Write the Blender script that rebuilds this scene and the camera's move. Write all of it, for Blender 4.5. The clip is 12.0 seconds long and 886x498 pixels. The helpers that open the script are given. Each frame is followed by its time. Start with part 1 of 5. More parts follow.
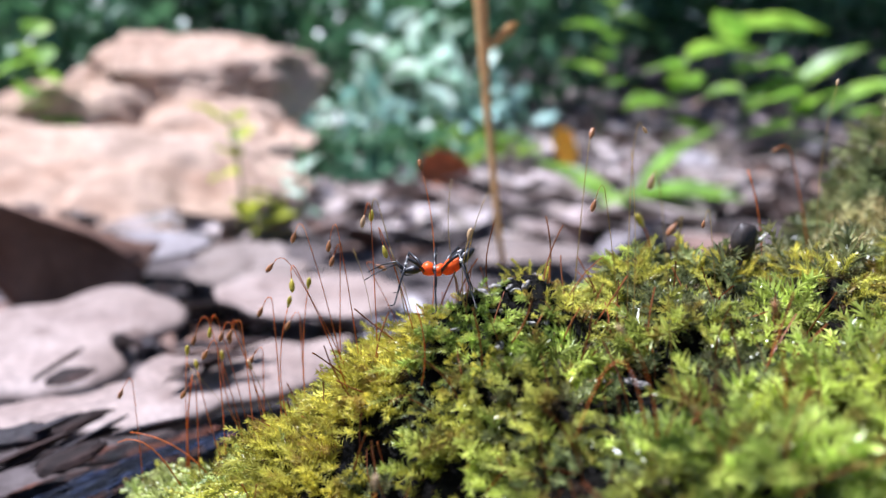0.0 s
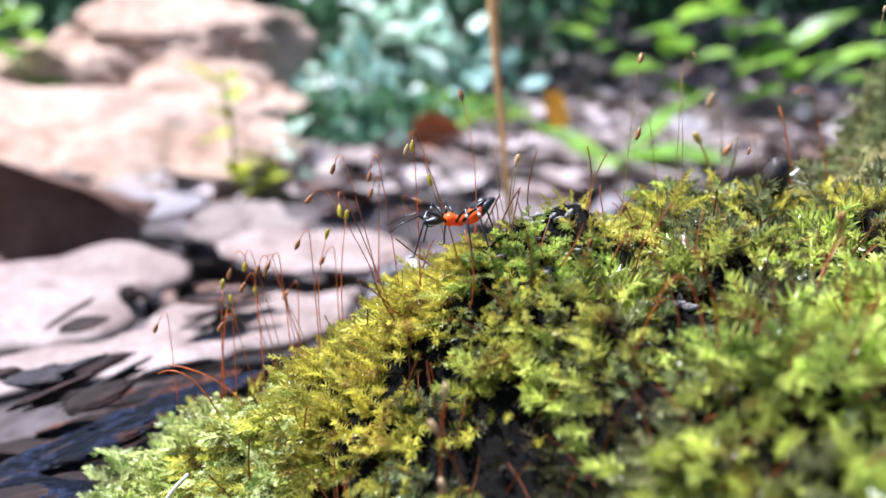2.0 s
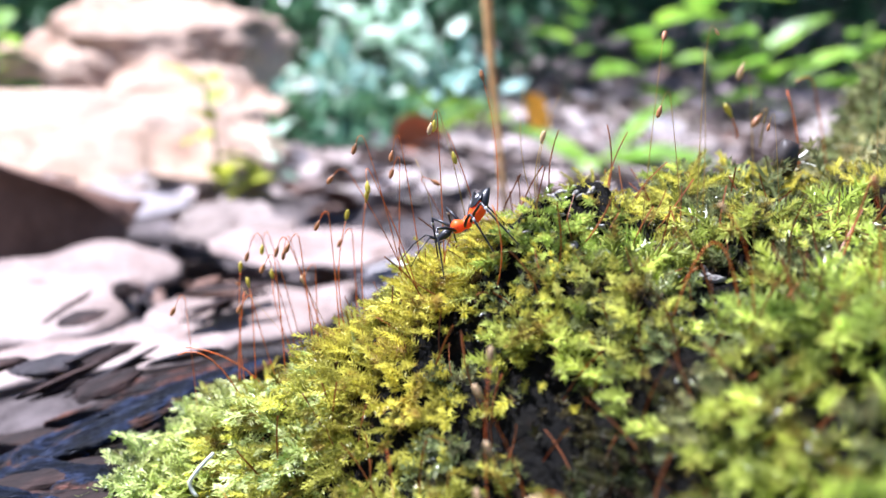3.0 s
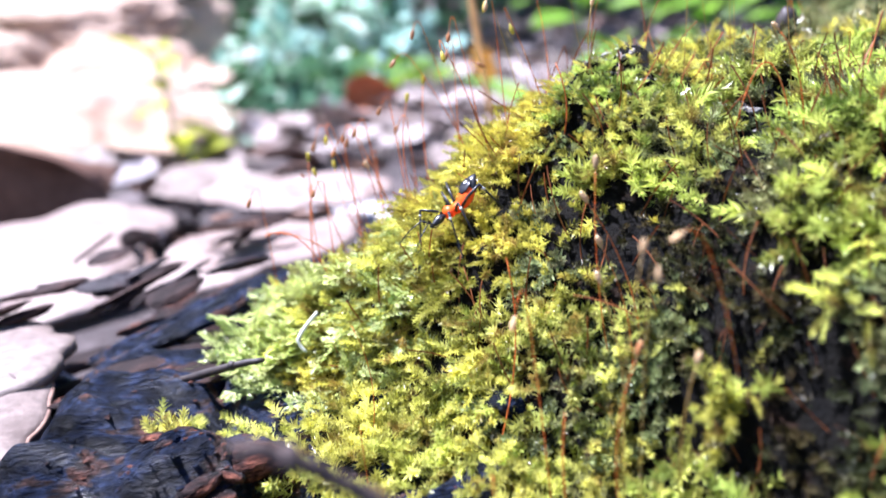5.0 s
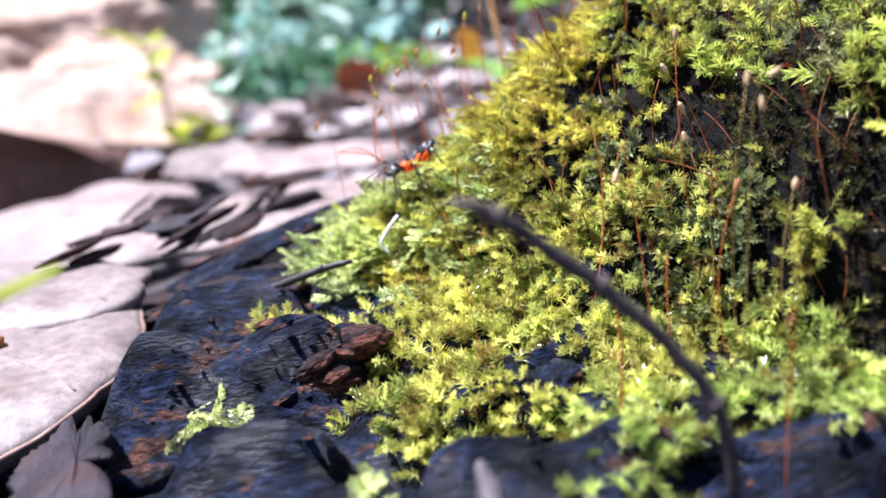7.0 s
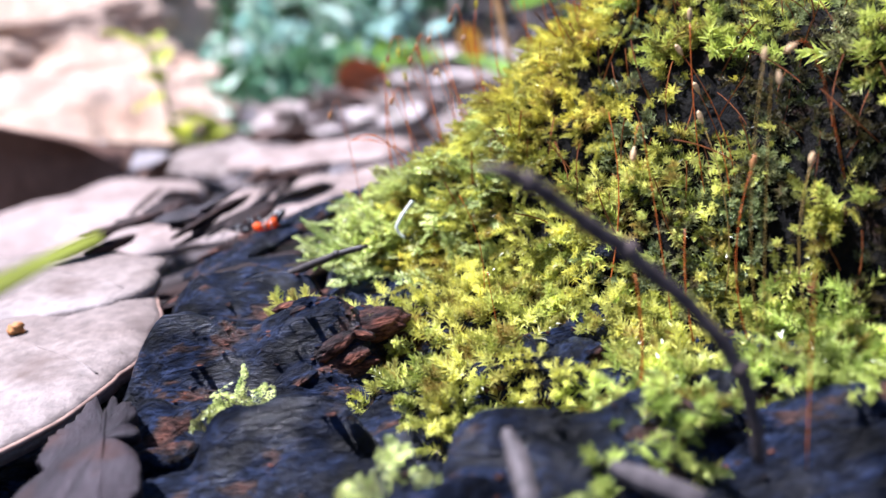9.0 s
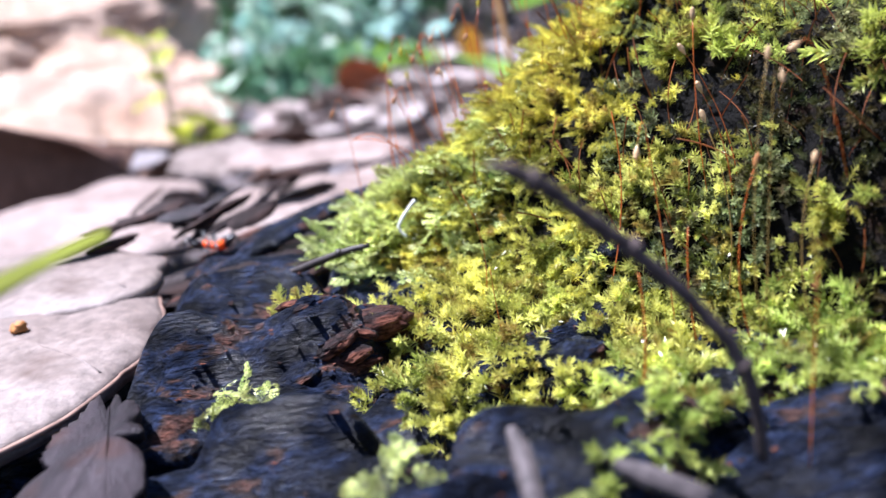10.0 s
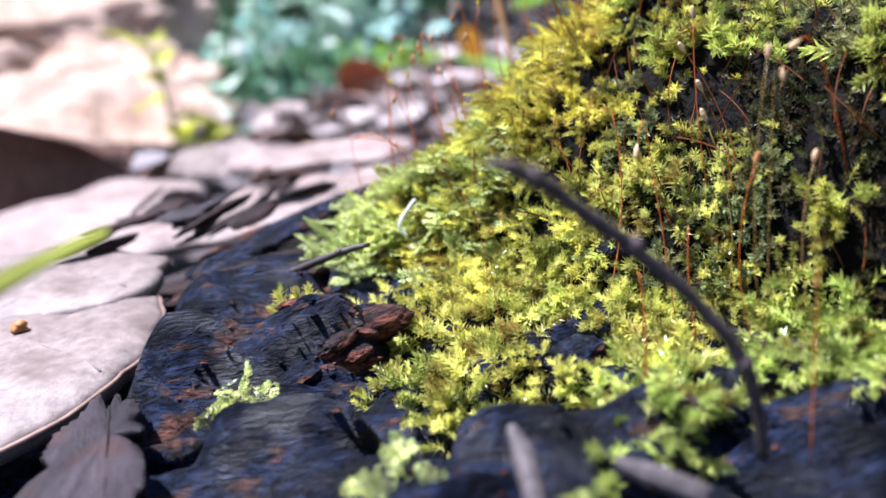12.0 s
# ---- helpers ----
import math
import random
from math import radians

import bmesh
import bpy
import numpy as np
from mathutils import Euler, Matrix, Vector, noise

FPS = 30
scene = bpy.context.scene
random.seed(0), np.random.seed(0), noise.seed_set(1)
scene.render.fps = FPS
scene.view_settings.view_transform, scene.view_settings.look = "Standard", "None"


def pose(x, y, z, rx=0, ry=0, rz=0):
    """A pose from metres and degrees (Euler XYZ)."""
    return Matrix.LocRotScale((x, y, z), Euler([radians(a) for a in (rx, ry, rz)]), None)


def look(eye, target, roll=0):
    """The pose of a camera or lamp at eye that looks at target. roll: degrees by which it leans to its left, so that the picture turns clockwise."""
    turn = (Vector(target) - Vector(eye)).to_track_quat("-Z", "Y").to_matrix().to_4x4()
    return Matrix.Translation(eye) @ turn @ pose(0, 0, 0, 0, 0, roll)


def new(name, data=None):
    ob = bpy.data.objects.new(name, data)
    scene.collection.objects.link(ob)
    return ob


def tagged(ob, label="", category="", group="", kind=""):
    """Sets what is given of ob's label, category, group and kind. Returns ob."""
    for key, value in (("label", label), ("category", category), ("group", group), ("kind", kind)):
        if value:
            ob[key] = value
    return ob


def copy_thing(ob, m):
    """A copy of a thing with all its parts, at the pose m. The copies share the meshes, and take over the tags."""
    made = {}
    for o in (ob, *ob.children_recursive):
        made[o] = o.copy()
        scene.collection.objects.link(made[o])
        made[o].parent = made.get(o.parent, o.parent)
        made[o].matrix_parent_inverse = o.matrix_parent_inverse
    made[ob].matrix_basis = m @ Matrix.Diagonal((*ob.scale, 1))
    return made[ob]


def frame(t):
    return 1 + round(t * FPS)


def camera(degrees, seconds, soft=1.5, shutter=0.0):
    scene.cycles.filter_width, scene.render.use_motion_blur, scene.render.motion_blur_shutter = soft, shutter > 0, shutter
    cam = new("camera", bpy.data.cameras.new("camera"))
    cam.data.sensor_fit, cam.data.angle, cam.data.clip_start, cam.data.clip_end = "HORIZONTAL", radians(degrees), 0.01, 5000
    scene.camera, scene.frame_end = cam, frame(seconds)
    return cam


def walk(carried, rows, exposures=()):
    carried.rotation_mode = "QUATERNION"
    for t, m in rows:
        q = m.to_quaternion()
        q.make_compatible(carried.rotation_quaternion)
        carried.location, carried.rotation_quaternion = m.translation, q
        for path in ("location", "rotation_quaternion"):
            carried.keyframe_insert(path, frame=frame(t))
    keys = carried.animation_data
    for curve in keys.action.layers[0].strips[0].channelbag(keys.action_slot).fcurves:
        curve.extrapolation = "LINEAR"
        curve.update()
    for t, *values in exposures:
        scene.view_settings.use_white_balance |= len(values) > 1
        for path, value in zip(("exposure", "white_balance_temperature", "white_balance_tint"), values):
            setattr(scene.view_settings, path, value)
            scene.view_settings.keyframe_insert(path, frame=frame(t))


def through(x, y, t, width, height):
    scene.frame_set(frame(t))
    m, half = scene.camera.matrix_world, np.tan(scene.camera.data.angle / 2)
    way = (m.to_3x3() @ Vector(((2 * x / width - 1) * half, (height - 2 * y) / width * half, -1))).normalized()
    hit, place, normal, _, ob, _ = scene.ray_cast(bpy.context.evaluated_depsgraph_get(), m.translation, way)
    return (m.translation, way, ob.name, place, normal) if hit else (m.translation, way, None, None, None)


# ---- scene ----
cam = camera(56.60, 12.0, soft=1.5, shutter=0.3)
PATH = [
    (0, (0.00000, 0.00000, 0.10500), (-0.00002, 0.07829, 0.08857), 0.07),
    (0.5, (-0.00026, 0.00007, 0.10498), (-0.00032, 0.07836, 0.08854), 0.10),
    (1, (-0.00057, 0.00023, 0.10453), (-0.00081, 0.07848, 0.08790), 0.14),
    (1.5, (-0.00141, 0.00093, 0.10337), (-0.00257, 0.07898, 0.08586), 0.10),
    (2, (-0.00600, -0.00118, 0.10111), (-0.00463, 0.07639, 0.08161), 0.35),
    (2.5, (-0.00836, -0.00236, 0.10083), (-0.00567, 0.07513, 0.08114), 0.32),
    (2.7, (-0.00952, -0.00242, 0.09965), (-0.00626, 0.07524, 0.08073), 0.65),
    (4.3, (-0.01974, -0.00538, 0.09652), (-0.01412, 0.07165, 0.07566), -1.46),
    (4.5, (-0.02271, -0.00727, 0.09426), (-0.01764, 0.06969, 0.07300), -2.22),
    (5, (-0.02603, -0.01431, 0.08998), (-0.01760, 0.06206, 0.06772), -3.40),
    (5.5, (-0.03020, -0.01846, 0.08729), (-0.02054, 0.05759, 0.06439), -4.29),
    (6, (-0.03171, -0.01858, 0.08660), (-0.02223, 0.05761, 0.06412), -4.64),
    (6.5, (-0.03501, -0.01963, 0.08393), (-0.02594, 0.05645, 0.06092), -5.56),
    (7, (-0.03834, -0.02160, 0.08189), (-0.02878, 0.05441, 0.05885), -6.07),
    (7.5, (-0.03926, -0.02212, 0.08132), (-0.02965, 0.05387, 0.05824), -6.35),
    (9.5, (-0.04066, -0.02286, 0.08048), (-0.03118, 0.05316, 0.05743), -6.52),
    (10, (-0.04076, -0.02287, 0.08048), (-0.03125, 0.05314, 0.05744), -6.51),
    (12, (-0.04079, -0.02289, 0.08033), (-0.03130, 0.05314, 0.05733), -6.54),
]
walk(cam, [(t, look(eye, target, roll)) for t, eye, target, roll in PATH], [(0, 1.15, 5500, 19), (1.5, 1.33, 5500, 19), (2.5, 1.57, 5500, 19), (4.3, 2.02, 5400, 24), (4.7, 2.02, 5400, 24), (5.5, 1.86, 5400, 24), (6.5, 1.74, 5450, 23), (7.5, 1.62, 5480, 22), (9.5, 1.58, 5500, 22), (12, 1.58, 5500, 22)])
cam.data.dof.use_dof = True
cam.data.dof.focus_distance = 0.085
cam.data.dof.aperture_fstop = 21.0

# ---- light ----
SUN_TO = Vector((-0.38, 0.16, 0.91)).normalized()
world = bpy.data.worlds.new("sky")
scene.world = world
world.use_nodes = True
wn = world.node_tree.nodes
sky = wn.new("ShaderNodeTexSky")
sky.sky_type, sky.sun_disc = "NISHITA", False
sky.sun_elevation = math.asin(SUN_TO.z)
sky.sun_rotation = math.atan2(SUN_TO.x, SUN_TO.y)
wn["Background"].inputs[1].default_value = 0.05
world.node_tree.links.new(sky.outputs[0], wn["Background"].inputs[0])
sun_data = bpy.data.lights.new("sun", "SUN")
sun_data.energy, sun_data.angle, sun_data.color = 5.0, radians(0.6), (1.0, 0.96, 0.90)
sun = new("sun", sun_data)
sun.matrix_world = look(SUN_TO * 5, (0, 0, 0))


# ---- materials ----
def material(name, rough=0.6, spec=0.4, metal=0.0):
    m = bpy.data.materials.new(name)
    m.use_nodes = True
    b = m.node_tree.nodes["Principled BSDF"]
    b.inputs["Roughness"].default_value = rough
    b.inputs["Specular IOR Level"].default_value = spec
    b.inputs["Metallic"].default_value = metal
    return m, m.node_tree.nodes, m.node_tree.links, b


def ramp(nodes, stops):
    r = nodes.new("ShaderNodeValToRGB")
    e = r.color_ramp.elements
    while len(e) < len(stops):
        e.new(0.5)
    for k, (p, c) in zip(e, stops):
        k.position, k.color = p, (*c, 1)
    return r


def noise_node(nodes, links, scale, detail=4, rough=0.6, stretch=None):
    n = nodes.new("ShaderNodeTexNoise")
    n.inputs["Scale"].default_value = scale
    n.inputs["Detail"].default_value = detail
    n.inputs["Roughness"].default_value = rough
    c = nodes.new("ShaderNodeTexCoord")
    if stretch:
        mp = nodes.new("ShaderNodeMapping")
        mp.inputs["Scale"].default_value = stretch
        links.new(c.outputs["Object"], mp.inputs[0])
        links.new(mp.outputs[0], n.inputs[0])
    else:
        links.new(c.outputs["Object"], n.inputs[0])
    return n


def mixed(nodes, links, kind, fac, a, b):
    x = nodes.new("ShaderNodeMix")
    x.data_type, x.blend_type = "RGBA", kind
    for value, at in ((fac, 0), (a, 6), (b, 7)):
        if isinstance(value, (int, float)):
            x.inputs[at].default_value = value
        elif isinstance(value, tuple):
            x.inputs[at].default_value = (*value, 1)
        else:
            links.new(value, x.inputs[at])
    return x.outputs[2]


def bump(nodes, links, b, height, strength, distance):
    k = nodes.new("ShaderNodeBump")
    k.inputs["Strength"].default_value = strength
    k.inputs["Distance"].default_value = distance
    links.new(height, k.inputs["Height"])
    links.new(k.outputs[0], b.inputs["Normal"])


def earthy(name, stops, coarse, fine, rough=0.75, depth=0.001, strength=0.8, spec=0.4, stretch=None, third=None):
    """Two scales of noise in colour and relief, for stone, soil, wood and dry leaf."""
    m, n, l, b = material(name, rough, spec)
    a = noise_node(n, l, coarse, 6, 0.65, stretch)
    c = noise_node(n, l, fine, 8, 0.7, stretch)
    r = ramp(n, stops)
    l.new(a.outputs[0], r.inputs[0])
    r2 = ramp(n, [(0.3, (0.45, 0.45, 0.45)), (0.7, (1.35, 1.35, 1.35))])
    l.new(c.outputs[0], r2.inputs[0])
    col = mixed(n, l, "MULTIPLY", 0.8, r.outputs[0], r2.outputs[0])
    if third:
        scale, tint, lo, hi = third
        d = noise_node(n, l, scale, 3, 0.5)
        r3 = ramp(n, [(lo, (0, 0, 0)), (hi, (1, 1, 1))])
        l.new(d.outputs[0], r3.inputs[0])
        col = mixed(n, l, "MIX", r3.outputs[0], col, tint)
    l.new(col, b.inputs["Base Color"])
    s = n.new("ShaderNodeMath")
    s.operation = "MULTIPLY_ADD"
    s.inputs[1].default_value = 0.5
    l.new(c.outputs[0], s.inputs[0])
    l.new(a.outputs[0], s.inputs[2])
    bump(n, l, b, s.outputs[0], strength, depth)
    return m


def leafy(name, dark, light, patch, rough=0.45, through=0.45, spec=0.4, patch_scale=60.0, patch_fac=0.6, old=None):
    """Living leaf: each leaf has its own tone, with patches of another tint and light passing through."""
    m, n, l, b = material(name, rough, spec)
    g = n.new("ShaderNodeNewGeometry")
    r = ramp(n, [(0.0, dark), (1.0, light)])
    l.new(g.outputs["Random Per Island"], r.inputs[0])
    a = noise_node(n, l, patch_scale, 3, 0.6)
    r2 = ramp(n, [(0.42, (0, 0, 0)), (0.62, (patch_fac,) * 3)])
    l.new(a.outputs[0], r2.inputs[0])
    col = mixed(n, l, "MIX", r2.outputs[0], r.outputs[0], patch)
    if old:
        o = noise_node(n, l, 330.0, 2, 0.5)
        r4 = ramp(n, [(0.55, (0, 0, 0)), (0.68, (0.85, 0.85, 0.85))])
        l.new(o.outputs[0], r4.inputs[0])
        col = mixed(n, l, "MIX", r4.outputs[0], col, old)
    d = noise_node(n, l, patch_scale * 5, 2, 0.5)
    r3 = ramp(n, [(0.35, (0.5, 0.5, 0.42)), (0.62, (1.2, 1.2, 1.2))])
    l.new(d.outputs[0], r3.inputs[0])
    col = mixed(n, l, "MULTIPLY", 1.0, col, r3.outputs[0])
    l.new(col, b.inputs["Base Color"])
    t = n.new("ShaderNodeBsdfTranslucent")
    l.new(col, t.inputs[0])
    x = n.new("ShaderNodeMixShader")
    x.inputs[0].default_value = through
    l.new(b.outputs[0], x.inputs[1])
    l.new(t.outputs[0], x.inputs[2])
    l.new(x.outputs[0], n["Material Output"].inputs[0])
    return m


def plain(name, colour, rough=0.5, spec=0.4, fine=900.0, vary=0.35, through=0.0):
    m, n, l, b = material(name, rough, spec)
    a = noise_node(n, l, fine, 4, 0.6)
    lo, hi = (tuple(c * (1 + k) for c in colour) for k in (-vary, vary))
    r = ramp(n, [(0.3, lo), (0.7, hi)])
    l.new(a.outputs[0], r.inputs[0])
    l.new(r.outputs[0], b.inputs["Base Color"])
    bump(n, l, b, a.outputs[0], 0.3, 0.0001)
    if through:
        t = n.new("ShaderNodeBsdfTranslucent")
        l.new(r.outputs[0], t.inputs[0])
        x = n.new("ShaderNodeMixShader")
        x.inputs[0].default_value = through
        l.new(b.outputs[0], x.inputs[1])
        l.new(t.outputs[0], x.inputs[2])
        l.new(x.outputs[0], n["Material Output"].inputs[0])
    return m



def wet_wood(name, stops, rough, deep):
    """Wet rotten wood: dark stringy fibres, crumbly patches of red rot and a broken gloss."""
    m, n, l, b = material(name, rough, 0.5)
    a = noise_node(n, l, 260, 4, 0.6, (0.5, 1.0, 1.2))
    c = noise_node(n, l, 2300, 5, 0.68, (0.32, 1.0, 1.0))
    r = ramp(n, stops)
    l.new(a.outputs[0], r.inputs[0])
    r2 = ramp(n, [(0.36, (0.12, 0.12, 0.12)), (0.64, (1.9, 1.9, 1.9))])
    l.new(c.outputs[0], r2.inputs[0])
    l.new(mixed(n, l, "MULTIPLY", 0.9, r.outputs[0], r2.outputs[0]), b.inputs["Base Color"])
    w = noise_node(n, l, 140, 3, 0.6)
    r3 = ramp(n, [(0.40, (rough * 0.85,) * 3), (0.62, (min(1, rough * 1.6),) * 3)])
    l.new(w.outputs[0], r3.inputs[0])
    l.new(r3.outputs[0], b.inputs["Roughness"])
    r4 = ramp(n, [(0.40, (0.30, 0.30, 0.30)), (0.60, (0.05, 0.05, 0.05))])
    l.new(w.outputs[0], r4.inputs[0])
    l.new(r4.outputs[0], b.inputs["Specular IOR Level"])
    bump(n, l, b, c.outputs[0], 1.0, deep)
    return m


# The blue stops paint the sky's sheen on wet wood into the base colour.
M_WOOD = wet_wood("rotten_wood", [(0.34, (0.0012, 0.0016, 0.0028)), (0.48, (0.006, 0.009, 0.020)), (0.56, (0.020, 0.029, 0.060)), (0.60, (0.040, 0.027, 0.024)), (0.72, (0.15, 0.064, 0.043))], 0.42, 0.0012)
M_RUST = wet_wood("red_rot", [(0.38, (0.006, 0.005, 0.006)), (0.48, (0.026, 0.013, 0.011)), (0.58, (0.11, 0.042, 0.027)), (0.75, (0.26, 0.11, 0.07))], 0.52, 0.0008)
M_GREY = earthy("grey_leaf", [(0.3, (0.16, 0.14, 0.14)), (0.55, (0.26, 0.23, 0.23)), (0.75, (0.36, 0.33, 0.33))], 35, 400, 0.45, 0.0005, 0.6, 0.45, None, (40.0, (0.07, 0.05, 0.045), 0.55, 0.75))
# Soil under the moss; its near-black stops paint in the shade between tufts.
M_SHADED_BED = earthy("shaded_moss_bed", [(0.3, (0.003, 0.003, 0.003)), (0.58, (0.007, 0.006, 0.004)), (0.7, (0.035, 0.018, 0.010)), (0.8, (0.06, 0.05, 0.02))], 260, 1400, 0.6, 0.0015, 1.0, 0.10)
M_GROUND = earthy("forest_soil", [(0.3, (0.010, 0.008, 0.008)), (0.52, (0.10, 0.078, 0.074)), (0.72, (0.30, 0.25, 0.245))], 22, 150, 0.85, 0.010, 1.0)
M_ROCK = earthy("sandstone", [(0.3, (0.30, 0.17, 0.105)), (0.5, (0.56, 0.39, 0.28)), (0.75, (0.68, 0.52, 0.41))], 9, 60, 0.85, 0.016, 1.0, 0.3, None, (14.0, (0.30, 0.21, 0.15), 0.56, 0.70))
M_DRY = earthy("dry_leaf", [(0.3, (0.14, 0.102, 0.084)), (0.55, (0.235, 0.187, 0.160)), (0.75, (0.32, 0.265, 0.235))], 35, 600, 0.55, 0.0006, 0.8, 0.35, None, (60.0, (0.08, 0.048, 0.034), 0.56, 0.72))
M_PINK = earthy("pinkish_leaf", [(0.3, (0.17, 0.118, 0.098)), (0.55, (0.30, 0.232, 0.20)), (0.75, (0.39, 0.315, 0.28))], 30, 420, 0.6, 0.0005, 0.5, 0.3, None, (55.0, (0.10, 0.06, 0.045), 0.58, 0.72))
M_BROWN = earthy("brown_leaf", [(0.3, (0.10, 0.05, 0.032)), (0.6, (0.17, 0.09, 0.06)), (0.8, (0.24, 0.14, 0.09))], 20, 300, 0.6, 0.0006, 0.5)
M_ORANGE = plain("orange_leaf", (0.42, 0.13, 0.045), 0.6, 0.3, 60.0, 0.4, 0.3)
M_YELLOW = plain("yellow_leaf", (0.80, 0.52, 0.08), 0.6, 0.3, 60.0, 0.25, 0.5)
M_MOSS = leafy("moss_leaf", (0.22, 0.23, 0.022), (0.88, 0.86, 0.19), (0.82, 0.68, 0.07), 0.34, 0.45, 0.6, 55.0, 0.42, (0.30, 0.18, 0.04))
M_MOSS_FRONT = leafy("front_moss_leaf", (0.20, 0.29, 0.035), (0.88, 0.95, 0.30), (0.86, 0.80, 0.14), 0.30, 0.45, 0.7, 70.0, 0.4, (0.28, 0.18, 0.03))
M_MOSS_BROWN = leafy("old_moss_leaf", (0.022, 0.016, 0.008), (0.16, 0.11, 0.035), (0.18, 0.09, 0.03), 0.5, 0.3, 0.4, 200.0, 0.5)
# Moss leaf darkened in its colour to stand in for shade in hollows.
M_MOSS_SHADED = leafy("shaded_moss_leaf", (0.012, 0.018, 0.006), (0.09, 0.10, 0.03), (0.10, 0.06, 0.02), 0.5, 0.3, 0.4, 200.0, 0.6)
M_MOSS_GOLD = leafy("golden_moss_leaf", (0.22, 0.27, 0.035), (0.94, 0.96, 0.30), (0.88, 0.76, 0.14), 0.28, 0.45, 0.7, 90.0, 0.40, (0.32, 0.20, 0.04))
M_MOSS_GREEN = leafy("green_moss_leaf", (0.12, 0.15, 0.020), (0.82, 0.86, 0.22), (0.80, 0.68, 0.10), 0.30, 0.42, 0.7, 70.0, 0.5, (0.24, 0.15, 0.03))
M_MOSS_MAT = leafy("mat_moss_leaf", (0.05, 0.075, 0.026), (0.42, 0.48, 0.20), (0.36, 0.32, 0.13), 0.35, 0.35, 0.6, 160.0, 0.6, (0.12, 0.08, 0.04))
M_MOSS_FAR = leafy("far_moss_leaf", (0.20, 0.20, 0.06), (0.80, 0.78, 0.40), (0.48, 0.36, 0.16), 0.4, 0.4, 0.6, 120.0, 0.6, (0.22, 0.14, 0.05))
M_MOSS_LEAFY = leafy("leafy_moss_leaf", (0.11, 0.17, 0.022), (0.76, 0.88, 0.20), (0.76, 0.74, 0.15), 0.30, 0.42, 0.7, 70.0, 0.5, (0.22, 0.14, 0.03))
M_FEATHER = leafy("feather_moss_leaf", (0.18, 0.27, 0.04), (0.88, 0.95, 0.40), (0.80, 0.82, 0.22), 0.38, 0.45, 0.6, 70.0, 0.4, (0.22, 0.19, 0.06))
M_STALK = plain("old_stalk", (0.30, 0.10, 0.03), 0.4, 0.5, 300.0, 0.6, 0.35)
M_LITTER = leafy("litter_leaf", (0.12, 0.095, 0.09), (0.58, 0.50, 0.48), (0.22, 0.12, 0.08), 0.6, 0.1, 0.25, 9.0, 0.4)
M_BUSH = leafy("bush_leaf", (0.030, 0.085, 0.040), (0.13, 0.28, 0.11), (0.10, 0.22, 0.15), 0.40, 0.30, 0.4, 3.0, 0.5)
M_PALE = leafy("pale_leaf", (0.36, 0.60, 0.40), (0.76, 0.90, 0.74), (0.64, 0.82, 0.78), 0.55, 0.35, 0.5, 8.0, 0.5)
M_BRIGHT = leafy("bright_leaf", (0.11, 0.28, 0.025), (0.28, 0.50, 0.06), (0.38, 0.48, 0.06), 0.4, 0.5, 0.4, 8.0, 0.5)
M_TEAL = leafy("teal_leaf", (0.12, 0.32, 0.20), (0.42, 0.62, 0.52), (0.46, 0.64, 0.70), 0.5, 0.3, 0.5, 8.0, 0.5)
M_LIME = leafy("lime_leaf", (0.38, 0.44, 0.04), (0.56, 0.60, 0.07), (0.60, 0.54, 0.05), 0.4, 0.5, 0.4, 8.0, 0.5)
M_STEM = plain("green_stem", (0.12, 0.18, 0.05), 0.5, 0.4, 200.0, 0.3)
M_SETA = plain("seta", (0.62, 0.19, 0.035), 0.35, 0.5, 500.0, 0.35, 0.5)
M_SETA_PALE = plain("pale_seta", (0.42, 0.28, 0.07), 0.35, 0.5, 500.0, 0.3, 0.4)
M_CAP_BROWN = plain("brown_capsule", (0.34, 0.14, 0.045), 0.4, 0.5, 900.0, 0.4, 0.15)
M_CAP_YELLOW = plain("yellow_capsule", (0.55, 0.45, 0.04), 0.35, 0.5, 900.0, 0.3, 0.35)
M_CAP_PALE = plain("pale_capsule", (0.62, 0.43, 0.22), 0.30, 0.5, 900.0, 0.35, 0.3)
M_TWIG = plain("twig_bark", (0.075, 0.055, 0.048), 0.7, 0.3, 900.0, 0.5)
M_STRAW = plain("straw", (0.72, 0.45, 0.18), 0.6, 0.3, 200.0, 0.25, 0.35)
M_BUG_RED = plain("orange_cuticle", (1.0, 0.15, 0.010), 0.40, 0.4, 1500.0, 0.10, 0.35)
M_BUG_BLACK = plain("black_cuticle", (0.012, 0.012, 0.014), 0.38, 0.5, 1500.0, 0.3)
M_BUG_WHITE = plain("pale_marking", (0.6, 0.58, 0.55), 0.3, 0.5, 1500.0, 0.2)
M_WHITE = plain("bleached_stem", (0.70, 0.72, 0.66), 0.5, 0.4, 900.0, 0.15, 0.2)
M_SPLINTER = plain("grey_splinter", (0.07, 0.058, 0.056), 0.7, 0.3, 900.0, 0.5)
M_POD = plain("dark_pod", (0.030, 0.022, 0.018), 0.55, 0.4, 1200.0, 0.5)
M_CRUMB = plain("orange_crumb", (0.40, 0.17, 0.05), 0.7, 0.3, 2000.0, 0.5)
M_SCRAP = earthy("weathered_leaf", [(0.3, (0.008, 0.006, 0.007)), (0.52, (0.026, 0.019, 0.022)), (0.75, (0.075, 0.058, 0.064))], 140, 900, 0.5, 0.0008, 1.0, 0.25, (1.0, 0.35, 1.0), (150.0, (0.05, 0.022, 0.016), 0.56, 0.72))
